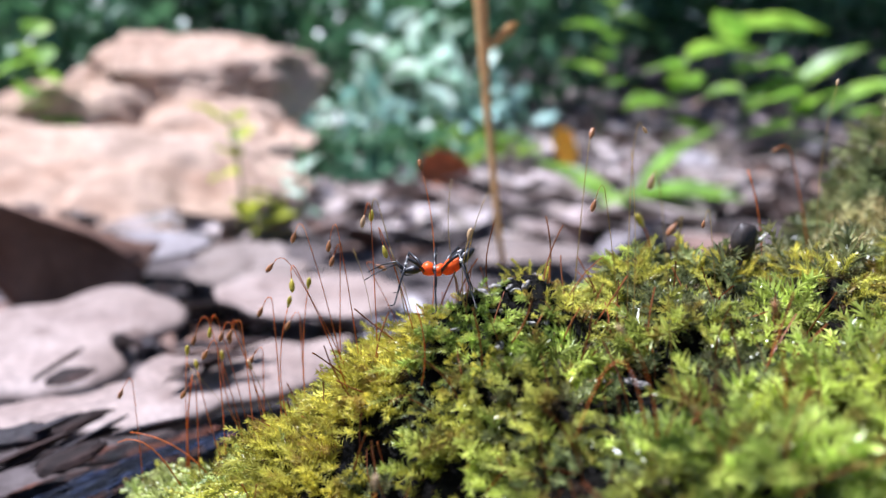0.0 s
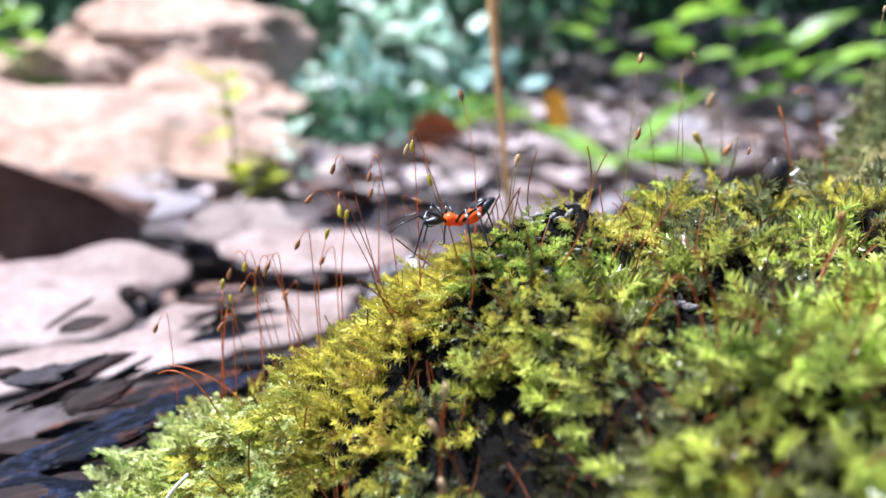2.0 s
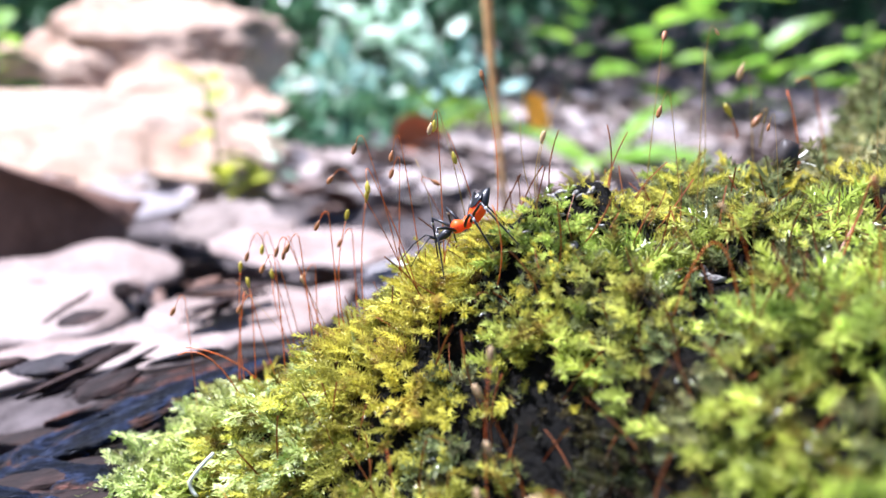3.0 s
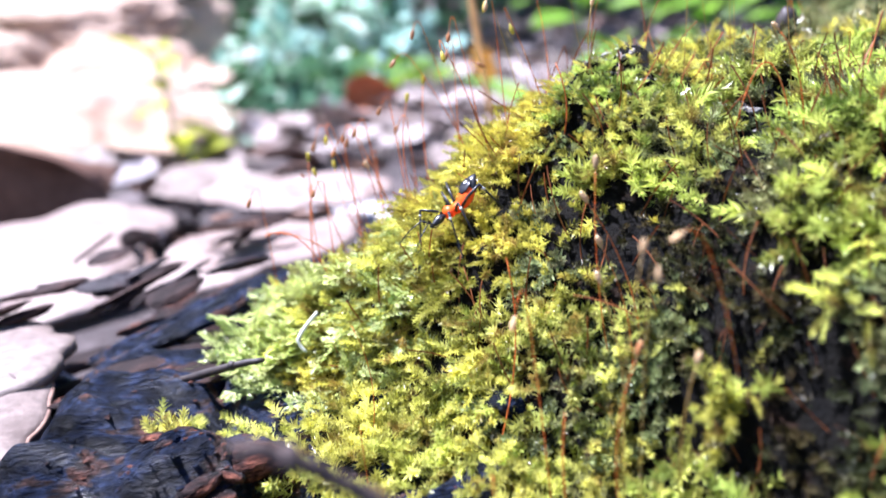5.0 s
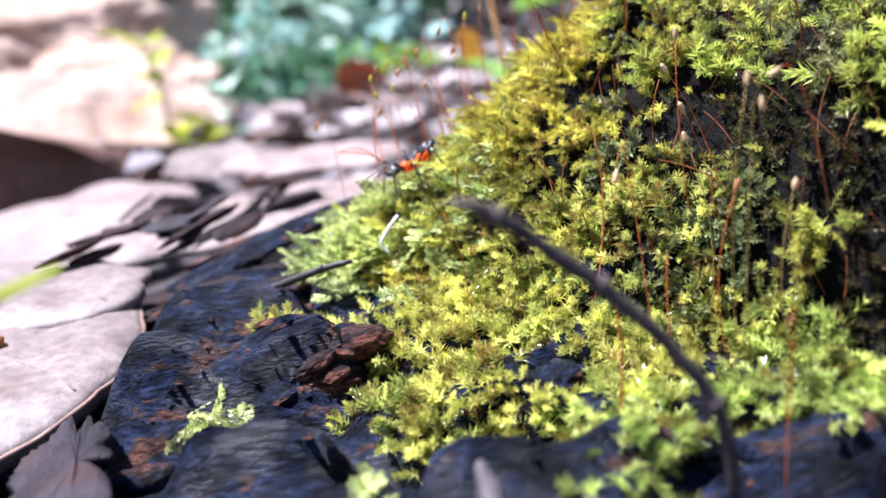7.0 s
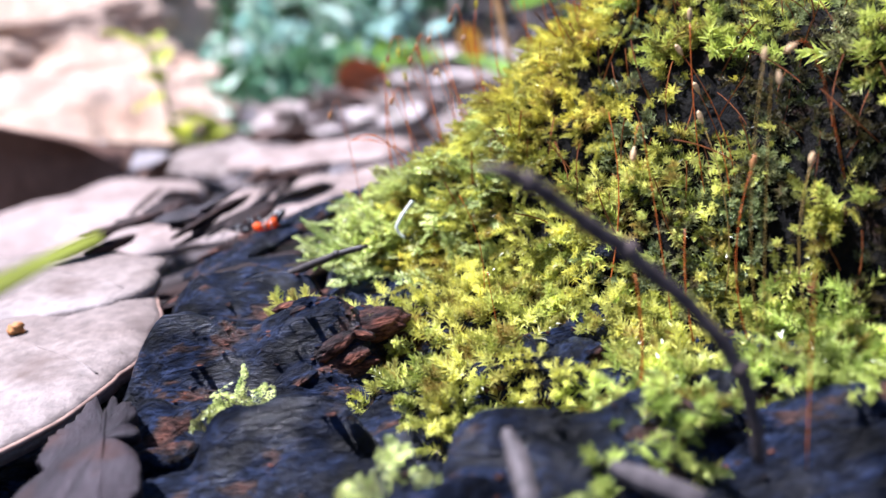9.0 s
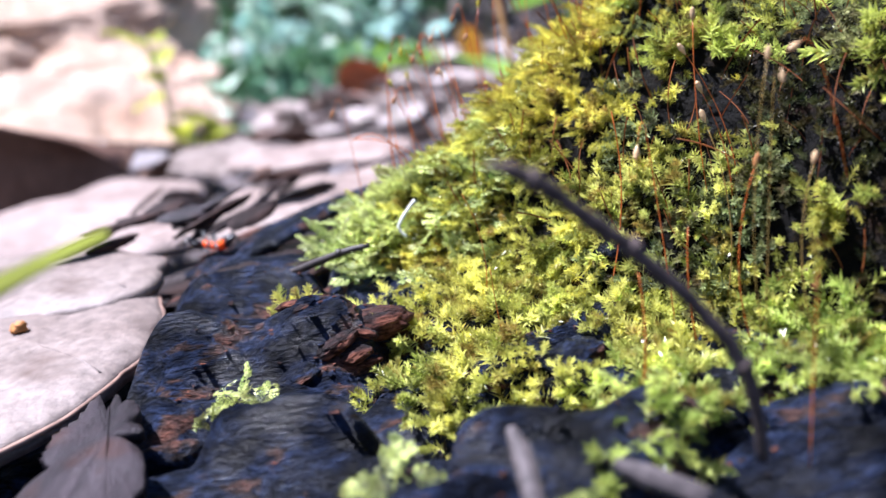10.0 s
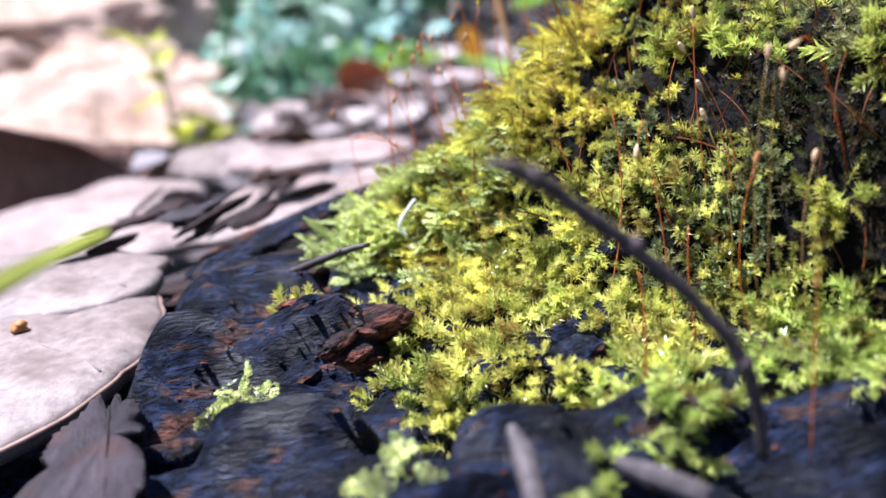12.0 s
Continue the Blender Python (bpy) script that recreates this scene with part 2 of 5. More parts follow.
M_STRIP = earthy("bark_strip", [(0.3, (0.006, 0.004, 0.004)), (0.5, (0.022, 0.012, 0.010)), (0.7, (0.075, 0.040, 0.032))], 120, 700, 0.7, 0.0008, 1.0, 0.18, (0.4, 1.0, 1.0))
M_RIM = plain("leaf_rim", (0.25, 0.155, 0.115), 0.5, 0.4, 400.0, 0.4)
M_GRIT = earthy("grey_grit", [(0.34, (0.07, 0.065, 0.06)), (0.46, (0.22, 0.20, 0.18)), (0.60, (0.42, 0.40, 0.36)), (0.78, (0.62, 0.57, 0.48))], 900, 2400, 0.6, 0.0006, 0.8, 0.3)
M_BARK = earthy("tree_bark", [(0.3, (0.06, 0.05, 0.045)), (0.55, (0.17, 0.15, 0.14)), (0.75, (0.30, 0.28, 0.26))], 12, 70, 0.85, 0.01, 1.0, 0.2, (1.0, 1.0, 0.3))


# ---- relief of the log ----
def lattice(ix, iy, seed):
    h = (ix * 374761393 + iy * 668265263 + seed * 974634777) & 0xFFFFFFFF
    h = ((h ^ (h >> 13)) * 1274126177) & 0xFFFFFFFF
    return ((h ^ (h >> 16)) & 0xFFFF) / 65535.0


def value_noise(x, y, seed=0):
    ix, iy = np.floor(x).astype(np.int64), np.floor(y).astype(np.int64)
    fx, fy = x - ix, y - iy
    fx, fy = fx * fx * (3 - 2 * fx), fy * fy * (3 - 2 * fy)
    a, b = lattice(ix, iy, seed), lattice(ix + 1, iy, seed)
    c, d = lattice(ix, iy + 1, seed), lattice(ix + 1, iy + 1, seed)
    return (a + (b - a) * fx) + ((c + (d - c) * fx) - (a + (b - a) * fx)) * fy


def fbm(x, y, seed=0, octaves=4):
    total, gain = 0.0 * x, 0.5
    for k in range(octaves):
        total = total + gain * (value_noise(x * 2**k, y * 2**k, seed + k) - 0.5)
        gain *= 0.5
    return total


def smooth(lo, hi, v):
    k = np.clip((v - lo) / (hi - lo), 0, 1)
    return k * k * (3 - 2 * k)


def along(x, y):
    """How far a place lies past the foot of the hump, and how far along that foot."""
    return (x + 0.046) * 0.745 + (y - 0.091) * 0.667, (x + 0.046) * 0.667 - (y - 0.091) * 0.745


def lump(x, y, cx, cy, r, h):
    return h * np.exp(-((x - cx) ** 2 + (y - cy) ** 2) / (r * r))


def clumps(x, y):
    """Where the moss stands in cushions (high) and where hollows gape (low)."""
    qx, qy = x + 0.004 * fbm(x * 160, y * 160, 15, 2), y + 0.004 * fbm(x * 160, y * 160, 17, 2)
    return fbm(qx * 120, qy * 120, 5, 3)


def swell(s, u):
    """The smooth form of the hump, by the place past its foot."""
    tall = 0.0020 + 0.0290 * smooth(-0.004, 0.044, u)
    return tall * (1 - np.exp(-np.maximum(s - 0.0012, 0) / 0.0150))


def ledges(x, y):
    """Level bands on the hump's slope: high where moss stands out as a ledge, low in the hollows beneath."""
    s, u = along(x, y)
    z = swell(s, u) + 0.004 * fbm(x * 90, y * 90, 19, 2)
    return fbm(u * 165, z * 290 + s * 110, 7, 3)


def hump(x, y):
    """Height of the mossy hump's bed over the log's top."""
    s, u = along(x, y)
    s = s + 0.008 * fbm(x * 70, y * 70, 11, 2)
    z = swell(s, u)
    z = z + lump(x, y, 0.018, 0.049, 0.0085, 0.005) + lump(x, y, 0.023, 0.074, 0.005, 0.0018) + lump(x, y, 0.005, 0.087, 0.014, 0.0030) + lump(x, y, -0.014, 0.090, 0.010, 0.0008) + lump(x, y, 0.0010, 0.083, 0.007, 0.0024) + lump(x, y, 0.0090, 0.084, 0.007, 0.0018)
    z = z + smooth(0.0, 0.01, s) * (0.009 * ledges(x, y) + 0.005 * clumps(x, y) + 0.0006 + 0.003 * fbm(x * 420, y * 420, 10, 2))
    back = np.maximum(0, y - 0.094 - 0.10 * np.maximum(x, 0))
    z = z - 0.8 * back * smooth(0, 0.012, back) * smooth(-0.02, 0.01, s)
    rise = lump(x, y, 0.093, 0.148, 0.027, 0.062) + lump(x, y, 0.066, 0.134, 0.014, 0.004)
    return z + rise * (1 + 0.9 * fbm(x * 75, y * 75, 51, 3))


WOOD_LEDGES = (
    (-0.0585, 0.0600, 0.0080, 0.0062, 0.0026, 8), (-0.0455, 0.0600, 0.0075, 0.0052, 0.0030, -10), (-0.0462, 0.0425, 0.0086, 0.0062, 0.0034, -14),
    (-0.0570, 0.0440, 0.0080, 0.0090, 0.0016, 20), (-0.0340, 0.0300, 0.0085, 0.0070, 0.0018, 8), (-0.0500, 0.0510, 0.0080, 0.0036, 0.0016, 4),
    (-0.0180, 0.0350, 0.0060, 0.0034, 0.0014, -12), (-0.0480, 0.0270, 0.0110, 0.0070, 0.0012, -6), (-0.0540, 0.0780, 0.0100, 0.0060, 0.0018, 20),
)


def ledge(x, y, cx, cy, a, b, h, turn):
    """A worn slab in the rotten wood: a low dome that slopes away behind."""
    c, q = math.cos(math.radians(turn)), math.sin(math.radians(turn))
    dx, dy = ((x - cx) * c + (y - cy) * q) / a, (-(x - cx) * q + (y - cy) * c) / b
    r = np.sqrt(dx * dx + dy * dy) + 0.5 * fbm(x * 90, y * 130, int(cx * 9999) % 97, 2)
    return h * np.clip(1 - r * r, 0, 2) * (1 - 0.25 * np.clip(dy + 0.5, 0, 1.5))


def top(x, y):
    """Height of the whole log: torn dark wood, the hump on it and its outer edges."""
    s, _ = along(x, y)
    px, py = x + 0.006 * fbm(x * 90, y * 90, 25, 3), y + 0.010 * fbm(x * 60, y * 60, 27, 3)
    ridge = 1 - 2 * np.abs(fbm(px * 22 + 7, py * 80, 21, 3)) * 2
    layers = 5.0 * fbm(px * 20, py * 58, 31, 3) + 20 * (py - 0.04)
    step = np.floor(layers)
    slab = step + smooth(0.30, 0.55, layers - step) - layers
    wood = 0.0470 - 0.006 * smooth(0.100, 0.125, y) - 0.009 * smooth(-0.060, -0.069, x) * smooth(0.118, 0.100, y)
    wood = wood + 0.0048 * (ridge - 0.6) + 0.0046 * slab + 0.0026 * fbm(px * 200, py * 520, 35, 3) - 0.0036 * np.abs(fbm(px * 110, py * 320, 37, 3))
    cleft = np.abs(fbm(px * 38 + 3, py * 78, 45, 3))
    wood = wood - 0.0040 * smooth(0.055, 0.0, cleft) - 0.0010 + 1.35 * sum(ledge(x, y, *row) for row in WOOD_LEDGES)
    wood = wood - 0.015 * smooth(-0.024, -0.016, x) * smooth(0.0275, 0.018, y)
    z = wood + (0.0490 - wood) * smooth(-0.014, 0.004, s) + hump(x, y)
    edge = smooth(0.140, 0.185, y + 0.012 * fbm(x * 50, y * 50, 41, 3)) * smooth(0.03, -0.02, x)
    edge = np.maximum(edge, smooth(0.185, 0.235, y))
    edge = np.maximum(edge, np.maximum(smooth(-0.105, -0.135, x), smooth(0.15, 0.19, x)))
    edge = np.maximum(edge, smooth(-0.06, -0.09, y))
    return z * (1 - edge) + edge * -0.03


# ---- building helpers ----
def mesh_of(name, verts, faces, mat, smooth_faces=False):
    me = bpy.data.meshes.new(name)
    verts = np.asarray(verts, np.float32)
    faces = np.asarray(faces, np.int32)
    k = faces.shape[1]
    me.vertices.add(len(verts))
    me.vertices.foreach_set("co", verts.ravel())
    me.loops.add(faces.size)
    me.loops.foreach_set("vertex_index", faces.ravel())
    me.polygons.add(len(faces))
    me.polygons.foreach_set("loop_start", np.arange(0, faces.size, k, dtype=np.int32))
    me.polygons.foreach_set("use_smooth", np.full(len(faces), smooth_faces))
    me.update(calc_edges=True)
    me.materials.append(mat)
    return me


def part(name, bm, mat, parent, label="", smooth_faces=True):
    me = bpy.data.meshes.new(name)
    bm.to_mesh(me)
    bm.free()
    for p in me.polygons:
        p.use_smooth = smooth_faces
    me.materials.append(mat)
    ob = new(name, me)
    if parent:
        ob.parent = parent
    return tagged(ob, label)


def tube(points, radii, sides=6, bm=None):
    """A closed tube along points."""
    bm = bm or bmesh.new()
    pts = [Vector(p) for p in points]
    rings, side = [], None
    for i, p in enumerate(pts):
        d = (pts[min(i + 1, len(pts) - 1)] - pts[max(i - 1, 0)]).normalized()
        if side is None:
            side = d.orthogonal().normalized()
        side = (side - d * side.dot(d)).normalized()
        up = d.cross(side)
        rings.append([bm.verts.new(p + radii[i] * (math.cos(a) * side + math.sin(a) * up)) for a in (2 * math.pi * k / sides for k in range(sides))])
    for a, b in zip(rings, rings[1:]):
        for k in range(sides):
            bm.faces.new((a[k], a[(k + 1) % sides], b[(k + 1) % sides], b[k]))
    bm.faces.new(rings[0][::-1])
    bm.faces.new(rings[-1])
    return bm


def curve_points(a, b, c, n):
    a, b, c = Vector(a), Vector(b), Vector(c)
    return [a * (1 - t) ** 2 + b * 2 * t * (1 - t) + c * t * t for t in (k / (n - 1) for k in range(n))]


def blob(radii, at=(0, 0, 0), turn=None, rough=0.0, seed=0, segments=12, rings=8):
    bm = bmesh.new()
    bmesh.ops.create_uvsphere(bm, u_segments=segments, v_segments=rings, radius=1)
    for v in bm.verts:
        k = 1 + rough * noise.noise(v.co * 2.3 + Vector((seed * 7.1, 0, 0)))
        v.co = Vector((v.co.x * radii[0], v.co.y * radii[1], v.co.z * radii[2])) * k
        if turn:
            v.co = turn @ v.co
        v.co += Vector(at)
    return bm


def height(x, y):
    return float(top(np.array([x]), np.array([y]))[0])


# ---- ground and log ----
def ground_z(x, y):
    z = 0.02 * float(fbm(np.array([x * 9.0]), np.array([y * 9.0]), 3, 3)[0]) + 0.10 * max(0.0, min(y, 8) - 1.6) - 0.012
    return z + 0.036 * math.exp(-(((x + 0.06) / 0.13) ** 2) - ((y - 0.18) / 0.10) ** 2)


def build_ground():
    radii = [0.0] + [0.03 * 1.16**k for k in range(58)]
    n, verts, faces = 72, [], []
    for r in radii:
        for k in range(n):
            a = 2 * math.pi * k / n
            x, y = 0.1 + r * math.cos(a), 0.5 + r * math.sin(a)
            verts.append((x, y, ground_z(x, y)))
    for i in range(len(radii) - 1):
        for k in range(n):
            a, b = i * n + k, i * n + (k + 1) % n
            faces.append((a, a + n, b + n, b))
    tagged(new("ground", mesh_of("ground", verts, faces, M_GROUND, True)), "brown forest soil strewn with litter", "ground", kind="structure")


def build_log():
    xs = np.concatenate([np.arange(-0.15, -0.09, 0.0015), np.arange(-0.09, 0.03, 0.00034), np.arange(0.03, 0.20, 0.0015)])
    ys = np.concatenate([np.arange(-0.10, 0.0, 0.0025), np.arange(0.0, 0.075, 0.00034), np.arange(0.075, 0.132, 0.0005), np.arange(0.132, 0.245, 0.0012)])
    gx, gy = np.meshgrid(xs, ys)
    gz = top(gx, gy)
    w = len(xs)
    i = (np.arange(len(ys) - 1)[:, None] * w + np.arange(w - 1)[None]).ravel()
    faces = np.stack([i, i + 1, i + w + 1, i + w], 1)
    me = mesh_of("rotten_log", np.stack([gx.ravel(), gy.ravel(), gz.ravel()], 1), faces, M_WOOD, True)
    me.materials.append(M_SHADED_BED)
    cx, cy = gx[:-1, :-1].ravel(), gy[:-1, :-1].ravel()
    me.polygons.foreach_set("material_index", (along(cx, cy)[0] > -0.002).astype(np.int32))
    return tagged(new("rotten_log", me), "rotting dark log with a moss-covered hump on its top", "log")


# ---- moss ----
def shoot_template(kind, seed):
    """One moss shoot of unit length along z that bends towards x: a stem with narrow folded leaves grown on it."""
    g = np.random.default_rng(seed)
    verts, faces, aged = [], [], []

    def unit(v):
        return v / (np.linalg.norm(v) + 1e-9)

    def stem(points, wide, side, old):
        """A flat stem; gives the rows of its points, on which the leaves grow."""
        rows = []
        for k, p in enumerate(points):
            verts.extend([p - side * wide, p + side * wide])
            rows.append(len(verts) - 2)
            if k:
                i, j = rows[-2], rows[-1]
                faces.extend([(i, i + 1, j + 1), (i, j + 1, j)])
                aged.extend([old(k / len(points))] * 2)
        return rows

    def leaf(base, way, up, length, wide, curve, old):
        side = unit(np.cross(way, up))
        lift = np.cross(side, way)
        k, p = len(verts), verts[base]
        mid = p + way * length * 0.42
        verts.extend([mid + side * wide + lift * wide * 0.6, p + way * length + lift * curve * length, mid - side * wide + lift * wide * 0.6])
        faces.extend([(base, k, k + 1), (base, k + 1, k + 2)])
        aged.extend([old, old])

    if kind == "stalk":
        bend, r = g.uniform(-0.3, 0.3, 2), 0.013
        for j in range(7):
            t = j / 6
            for a in (0.0, 2.1, 4.2):
                verts.append((bend[0] * t * t + r * math.cos(a), bend[1] * t * t + r * math.sin(a), t))
        for j in range(6):
            for i in range(3):
                p, q = 3 * j + i, 3 * j + (i + 1) % 3
                faces.extend([(p, q, q + 3), (p, q + 3, p + 3)])
        return np.array(verts), np.array(faces), np.zeros(len(faces), np.int32)

    if kind == "feather":
        bow, n = g.uniform(0.25, 0.5), 11
        y = np.array([0.0, 1.0, 0.0])
        main = [np.array([bow * t * t, 0.06 * math.sin(5 * t + seed), t * (1 - 0.2 * bow * t)]) for t in np.linspace(0, 1, n)]
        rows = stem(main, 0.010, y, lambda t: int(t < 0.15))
        for j in range(1, n):
            t = j / (n - 1)
            along_z = unit(main[j] - main[j - 1])
            up = np.cross(y, along_z)
            for sgn in (-1, 1):
                if g.random() < 0.12:
                    continue
                reach = (0.46 - 0.32 * t) * g.uniform(0.6, 1.2)
                way = unit(sgn * y * 0.8 + along_z * (0.62 + 0.3 * t) + up * g.uniform(-0.15, 0.25))
                steps = [main[j] + way * reach * q + up * -0.10 * reach * q * q for q in (0.0, 0.35, 0.7, 1.0)]
                branch = stem(steps, 0.008, unit(np.cross(way, up)), lambda q: 0)
                verts[branch[0]] = verts[rows[j]] + 0.0
                for q, row in zip((0.35, 0.7, 1.0), branch[1:]):
                    for w in (-1, 1):
                        out = unit(way * (0.75 + 0.2 * q) + np.cross(way, up) * w * 0.75)
                        leaf(row, out, up, 0.135 * g.uniform(0.7, 1.25), 0.020, g.uniform(-0.3, 0.25), 0)
                leaf(branch[-1], way, up, 0.13, 0.020, -0.1, 0)
        leaf(rows[-1], unit(main[-1] - main[-2]), np.cross(y, main[-1] - main[-2]), 0.16, 0.02, 0.0, 0)
    else:
        n, per, long, wide, bow, brown = {"tail": (13, 5, 0.18, 0.019, 0.60, 0.25), "leafy": (9, 5, 0.33, 0.036, 0.45, 0.20), "star": (7, 6, 0.34, 0.036, 0.30, 0.15), "mat": (5, 5, 0.34, 0.050, 0.30, 0.10), "coarse": (6, 4, 0.42, 0.050, 0.30, 0.10)}[kind]
        bow = bow * g.uniform(0.5, 1.3)
        sway = g.uniform(-0.18, 0.18)
        points = [np.array([bow * t * t, sway * t * t, t * (1 - 0.3 * bow * t)]) for t in np.linspace(0, 1, n + 1)]
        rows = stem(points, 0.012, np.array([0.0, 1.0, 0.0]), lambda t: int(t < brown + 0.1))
        for j in range(1, n + 1):
            t = j / n
            ahead = unit(points[j] - points[j - 1])
            e1 = unit(np.cross(ahead, np.array([0.0, 1.0, 0.2])))
            e2 = np.cross(ahead, e1)
            for i in range(per):
                q = 2 * math.pi * i / per + 2.4 * j + g.uniform(-0.4, 0.4)
                out = (0.98 - 0.50 * t) * g.uniform(0.75, 1.2)
                way = unit((e1 * math.cos(q) + e2 * math.sin(q)) * out + ahead * (0.42 + 0.45 * t))
                size = long * g.uniform(0.75, 1.2) * (0.72 + 0.42 * math.sin(math.pi * min(1.0, 0.15 + 0.8 * t)))
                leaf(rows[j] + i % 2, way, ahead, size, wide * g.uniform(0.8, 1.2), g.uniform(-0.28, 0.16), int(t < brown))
    return np.array(verts), np.array(faces), np.array(aged, np.int32)


def scatter(name, kind, places, normals, sizes, mat, label, seed, fall=None):
    """Shoots of moss at the places, along the given directions and bending where they fall, joined into one carpet."""
    g = np.random.default_rng(seed)
    templates = [shoot_template(kind, seed * 10 + k) for k in range(10)]
    pick = g.integers(0, 10, len(places))
    if fall is None:
        fall = g.normal(size=normals.shape) + np.array([0, 0, -0.6])
    all_v, all_f, all_m, count = [], [], [], 0
    for k, (tv, tf, tm) in enumerate(templates):
        rows = np.nonzero(pick == k)[0]
        if not len(rows):
            continue
        d = normals[rows] / np.linalg.norm(normals[rows], axis=1, keepdims=True)
        s = fall[rows] - d * np.sum(fall[rows] * d, axis=1, keepdims=True)
        s /= np.linalg.norm(s, axis=1, keepdims=True) + 1e-9
        u = np.cross(d, s)
        v = places[rows, None] + sizes[rows, None, None] * (tv[None, :, 0:1] * s[:, None] + tv[None, :, 1:2] * u[:, None] + tv[None, :, 2:3] * d[:, None])
        f = tf[None] + (count + np.arange(len(rows)) * len(tv))[:, None, None]
        all_v.append(v.reshape(-1, 3))
        all_f.append(f.reshape(-1, 3))
        all_m.append(np.tile(tm, len(rows)))
        count += len(rows) * len(tv)
    me = mesh_of(name, np.concatenate(all_v), np.concatenate(all_f), mat)
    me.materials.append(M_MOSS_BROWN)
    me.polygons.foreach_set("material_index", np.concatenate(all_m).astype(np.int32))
    return tagged(new(name, me), label, "moss", kind="stuff")


def slope_normals(x, y):
    e = 0.0012
    nx = -(top(x + e, y) - top(x - e, y)) / (2 * e)
    ny = -(top(x, y + e) - top(x, y - e)) / (2 * e)
    n = np.stack([nx, ny, np.ones_like(nx)], 1)
    return n / np.linalg.norm(n, axis=1, keepdims=True)


BARE = ((0.0025, 0.0825, 0.0018), (0.0080, 0.0800, 0.0014), (0.0160, 0.0710, 0.0022), (0.0222, 0.0690, 0.0030), (-0.0007, 0.0592, 0.0018), (0.0100, 0.0585, 0.0016))


def build_moss():
    g = np.random.default_rng(4)

    def spread(count, x0, x1, y0, y1):
        return g.uniform(x0, x1, count), g.uniform(y0, y1, count)

    def tufts(cx, cy, least, most, spread_by, tall, wild=0.25, lean=(0, 0, 0.5), sink=0.0007):
        """Shoots that fan out from the given centres: feet, directions, sizes and the way they bend."""
        count = g.integers(least, most + 1, len(cx))
        at = np.repeat(np.arange(len(cx)), count)
        fan = g.normal(size=(len(at), 2)) * 0.55
        x, y = cx[at] + fan[:, 0] * spread_by, cy[at] + fan[:, 1] * spread_by
        n = slope_normals(cx, cy)[at]
        d = n + np.array(lean) + np.stack([fan[:, 0], fan[:, 1], 0 * fan[:, 0]], 1) * 0.7 + g.normal(size=(len(at), 3)) * wild
        size = tall * (g.uniform(0.75, 1.3, len(cx))[at]) * g.uniform(0.75, 1.2, len(at))
        size = size * (1 - 0.55 * lump(x, y, 0.0045, 0.0815, 0.0085, 1.0))
        bend = n * np.array([1.0, 1.0, 0.0]) + np.array([0, 0, -0.55]) + g.normal(size=(len(at), 3)) * 0.30
        return np.stack([x, y, top(x, y) - sink], 1), d, size, bend

    # cushions over the hump: shoots bend out over dark gaps, in ledges
    x, y = spread(9000, -0.045, 0.075, 0.028, 0.125)
    s, u = along(x, y)
    steep = 1 / slope_normals(x, y)[:, 2]
    crest = smooth(0.046, 0.030, u)
    clump = 1.0 * ledges(x, y) + 0.45 * clumps(x, y) + 0.25 * fbm(x * 420, y * 420, 57, 2) + 0.06 * crest
    bare = sum(lump(x, y, cx, cy, r, 1.0) for cx, cy, r in BARE)
    mound = smooth(0.066, 0.071, u) * smooth(0.012, 0.0150, s)
    clump = clump + 0.10 * mound
    keep = (s > 0.001) & (clump > -0.018 - 0.040 * crest + 0.045 * smooth(0.042, 0.054, u) * (1 - mound) + 0.06 * smooth(0.054, 0.062, u) * smooth(0.019, 0.013, s) * (1 - mound)) & ((u > 0.014) | (s > 0.012)) & (y < 0.112 + 0.25 * np.maximum(x, 0)) & (x > -0.040) & (bare < 0.35)
    keep &= g.random(len(x)) < 0.30 * np.clip(steep, 1, 2.6)
    tone = u - 0.046 + 0.03 * fbm(x * 60, y * 60, 61, 2)
    yellow = (tone < 0) | (s > 0.06)
    kind = fbm(x * 150, y * 150, 63, 2)
    tall = keep & ~yellow & ((kind > 0.03) | (mound > 0.5))
    mat_like = keep & ~yellow & (kind < -0.06) & (mound < 0.5)
    rest = keep & ~yellow & ~tall & ~mat_like
    for name, kind, mat, mask, lab, sd, high, least, most in (
        ("moss_cushion", "tail", M_MOSS, keep & yellow, "yellow-green moss cushion covering the hump", 3, 0.0040, 3, 5),
        ("green_moss", "tail", M_MOSS_GREEN, rest, "fresh green moss on the hump's front", 5, 0.0041, 3, 5),
        ("mat_moss", "mat", M_MOSS_MAT, mat_like, "dense dull green moss mat on the hump's front", 19, 0.0020, 8, 14),
        ("leafy_moss", "leafy", M_MOSS_LEAFY, tall, "tall leafy bright green moss on the hump's front", 17, 0.0039, 3, 5),
    ):
        p, d, size, bend = tufts(x[mask], y[mask], least, most, 0.0013, high, 0.38)
        scatter(name, kind, p, d, size, mat, lab, sd, bend)
    # low moss in hollows and below the mound, its shade painted as dark leaf colour
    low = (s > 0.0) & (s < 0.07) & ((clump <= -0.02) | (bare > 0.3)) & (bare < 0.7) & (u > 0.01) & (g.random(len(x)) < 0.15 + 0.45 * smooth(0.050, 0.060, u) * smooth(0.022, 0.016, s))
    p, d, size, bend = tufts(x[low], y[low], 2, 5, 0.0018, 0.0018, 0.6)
    scatter("shaded_hollow_moss", "mat", p, d, size, M_MOSS_SHADED, "dark green moss in the hollows of the hump, shade put into its colour", 13, bend)
    # small shoots that fill in between the tufts
    x2, y2 = spread(6500, -0.042, 0.055, 0.030, 0.118)
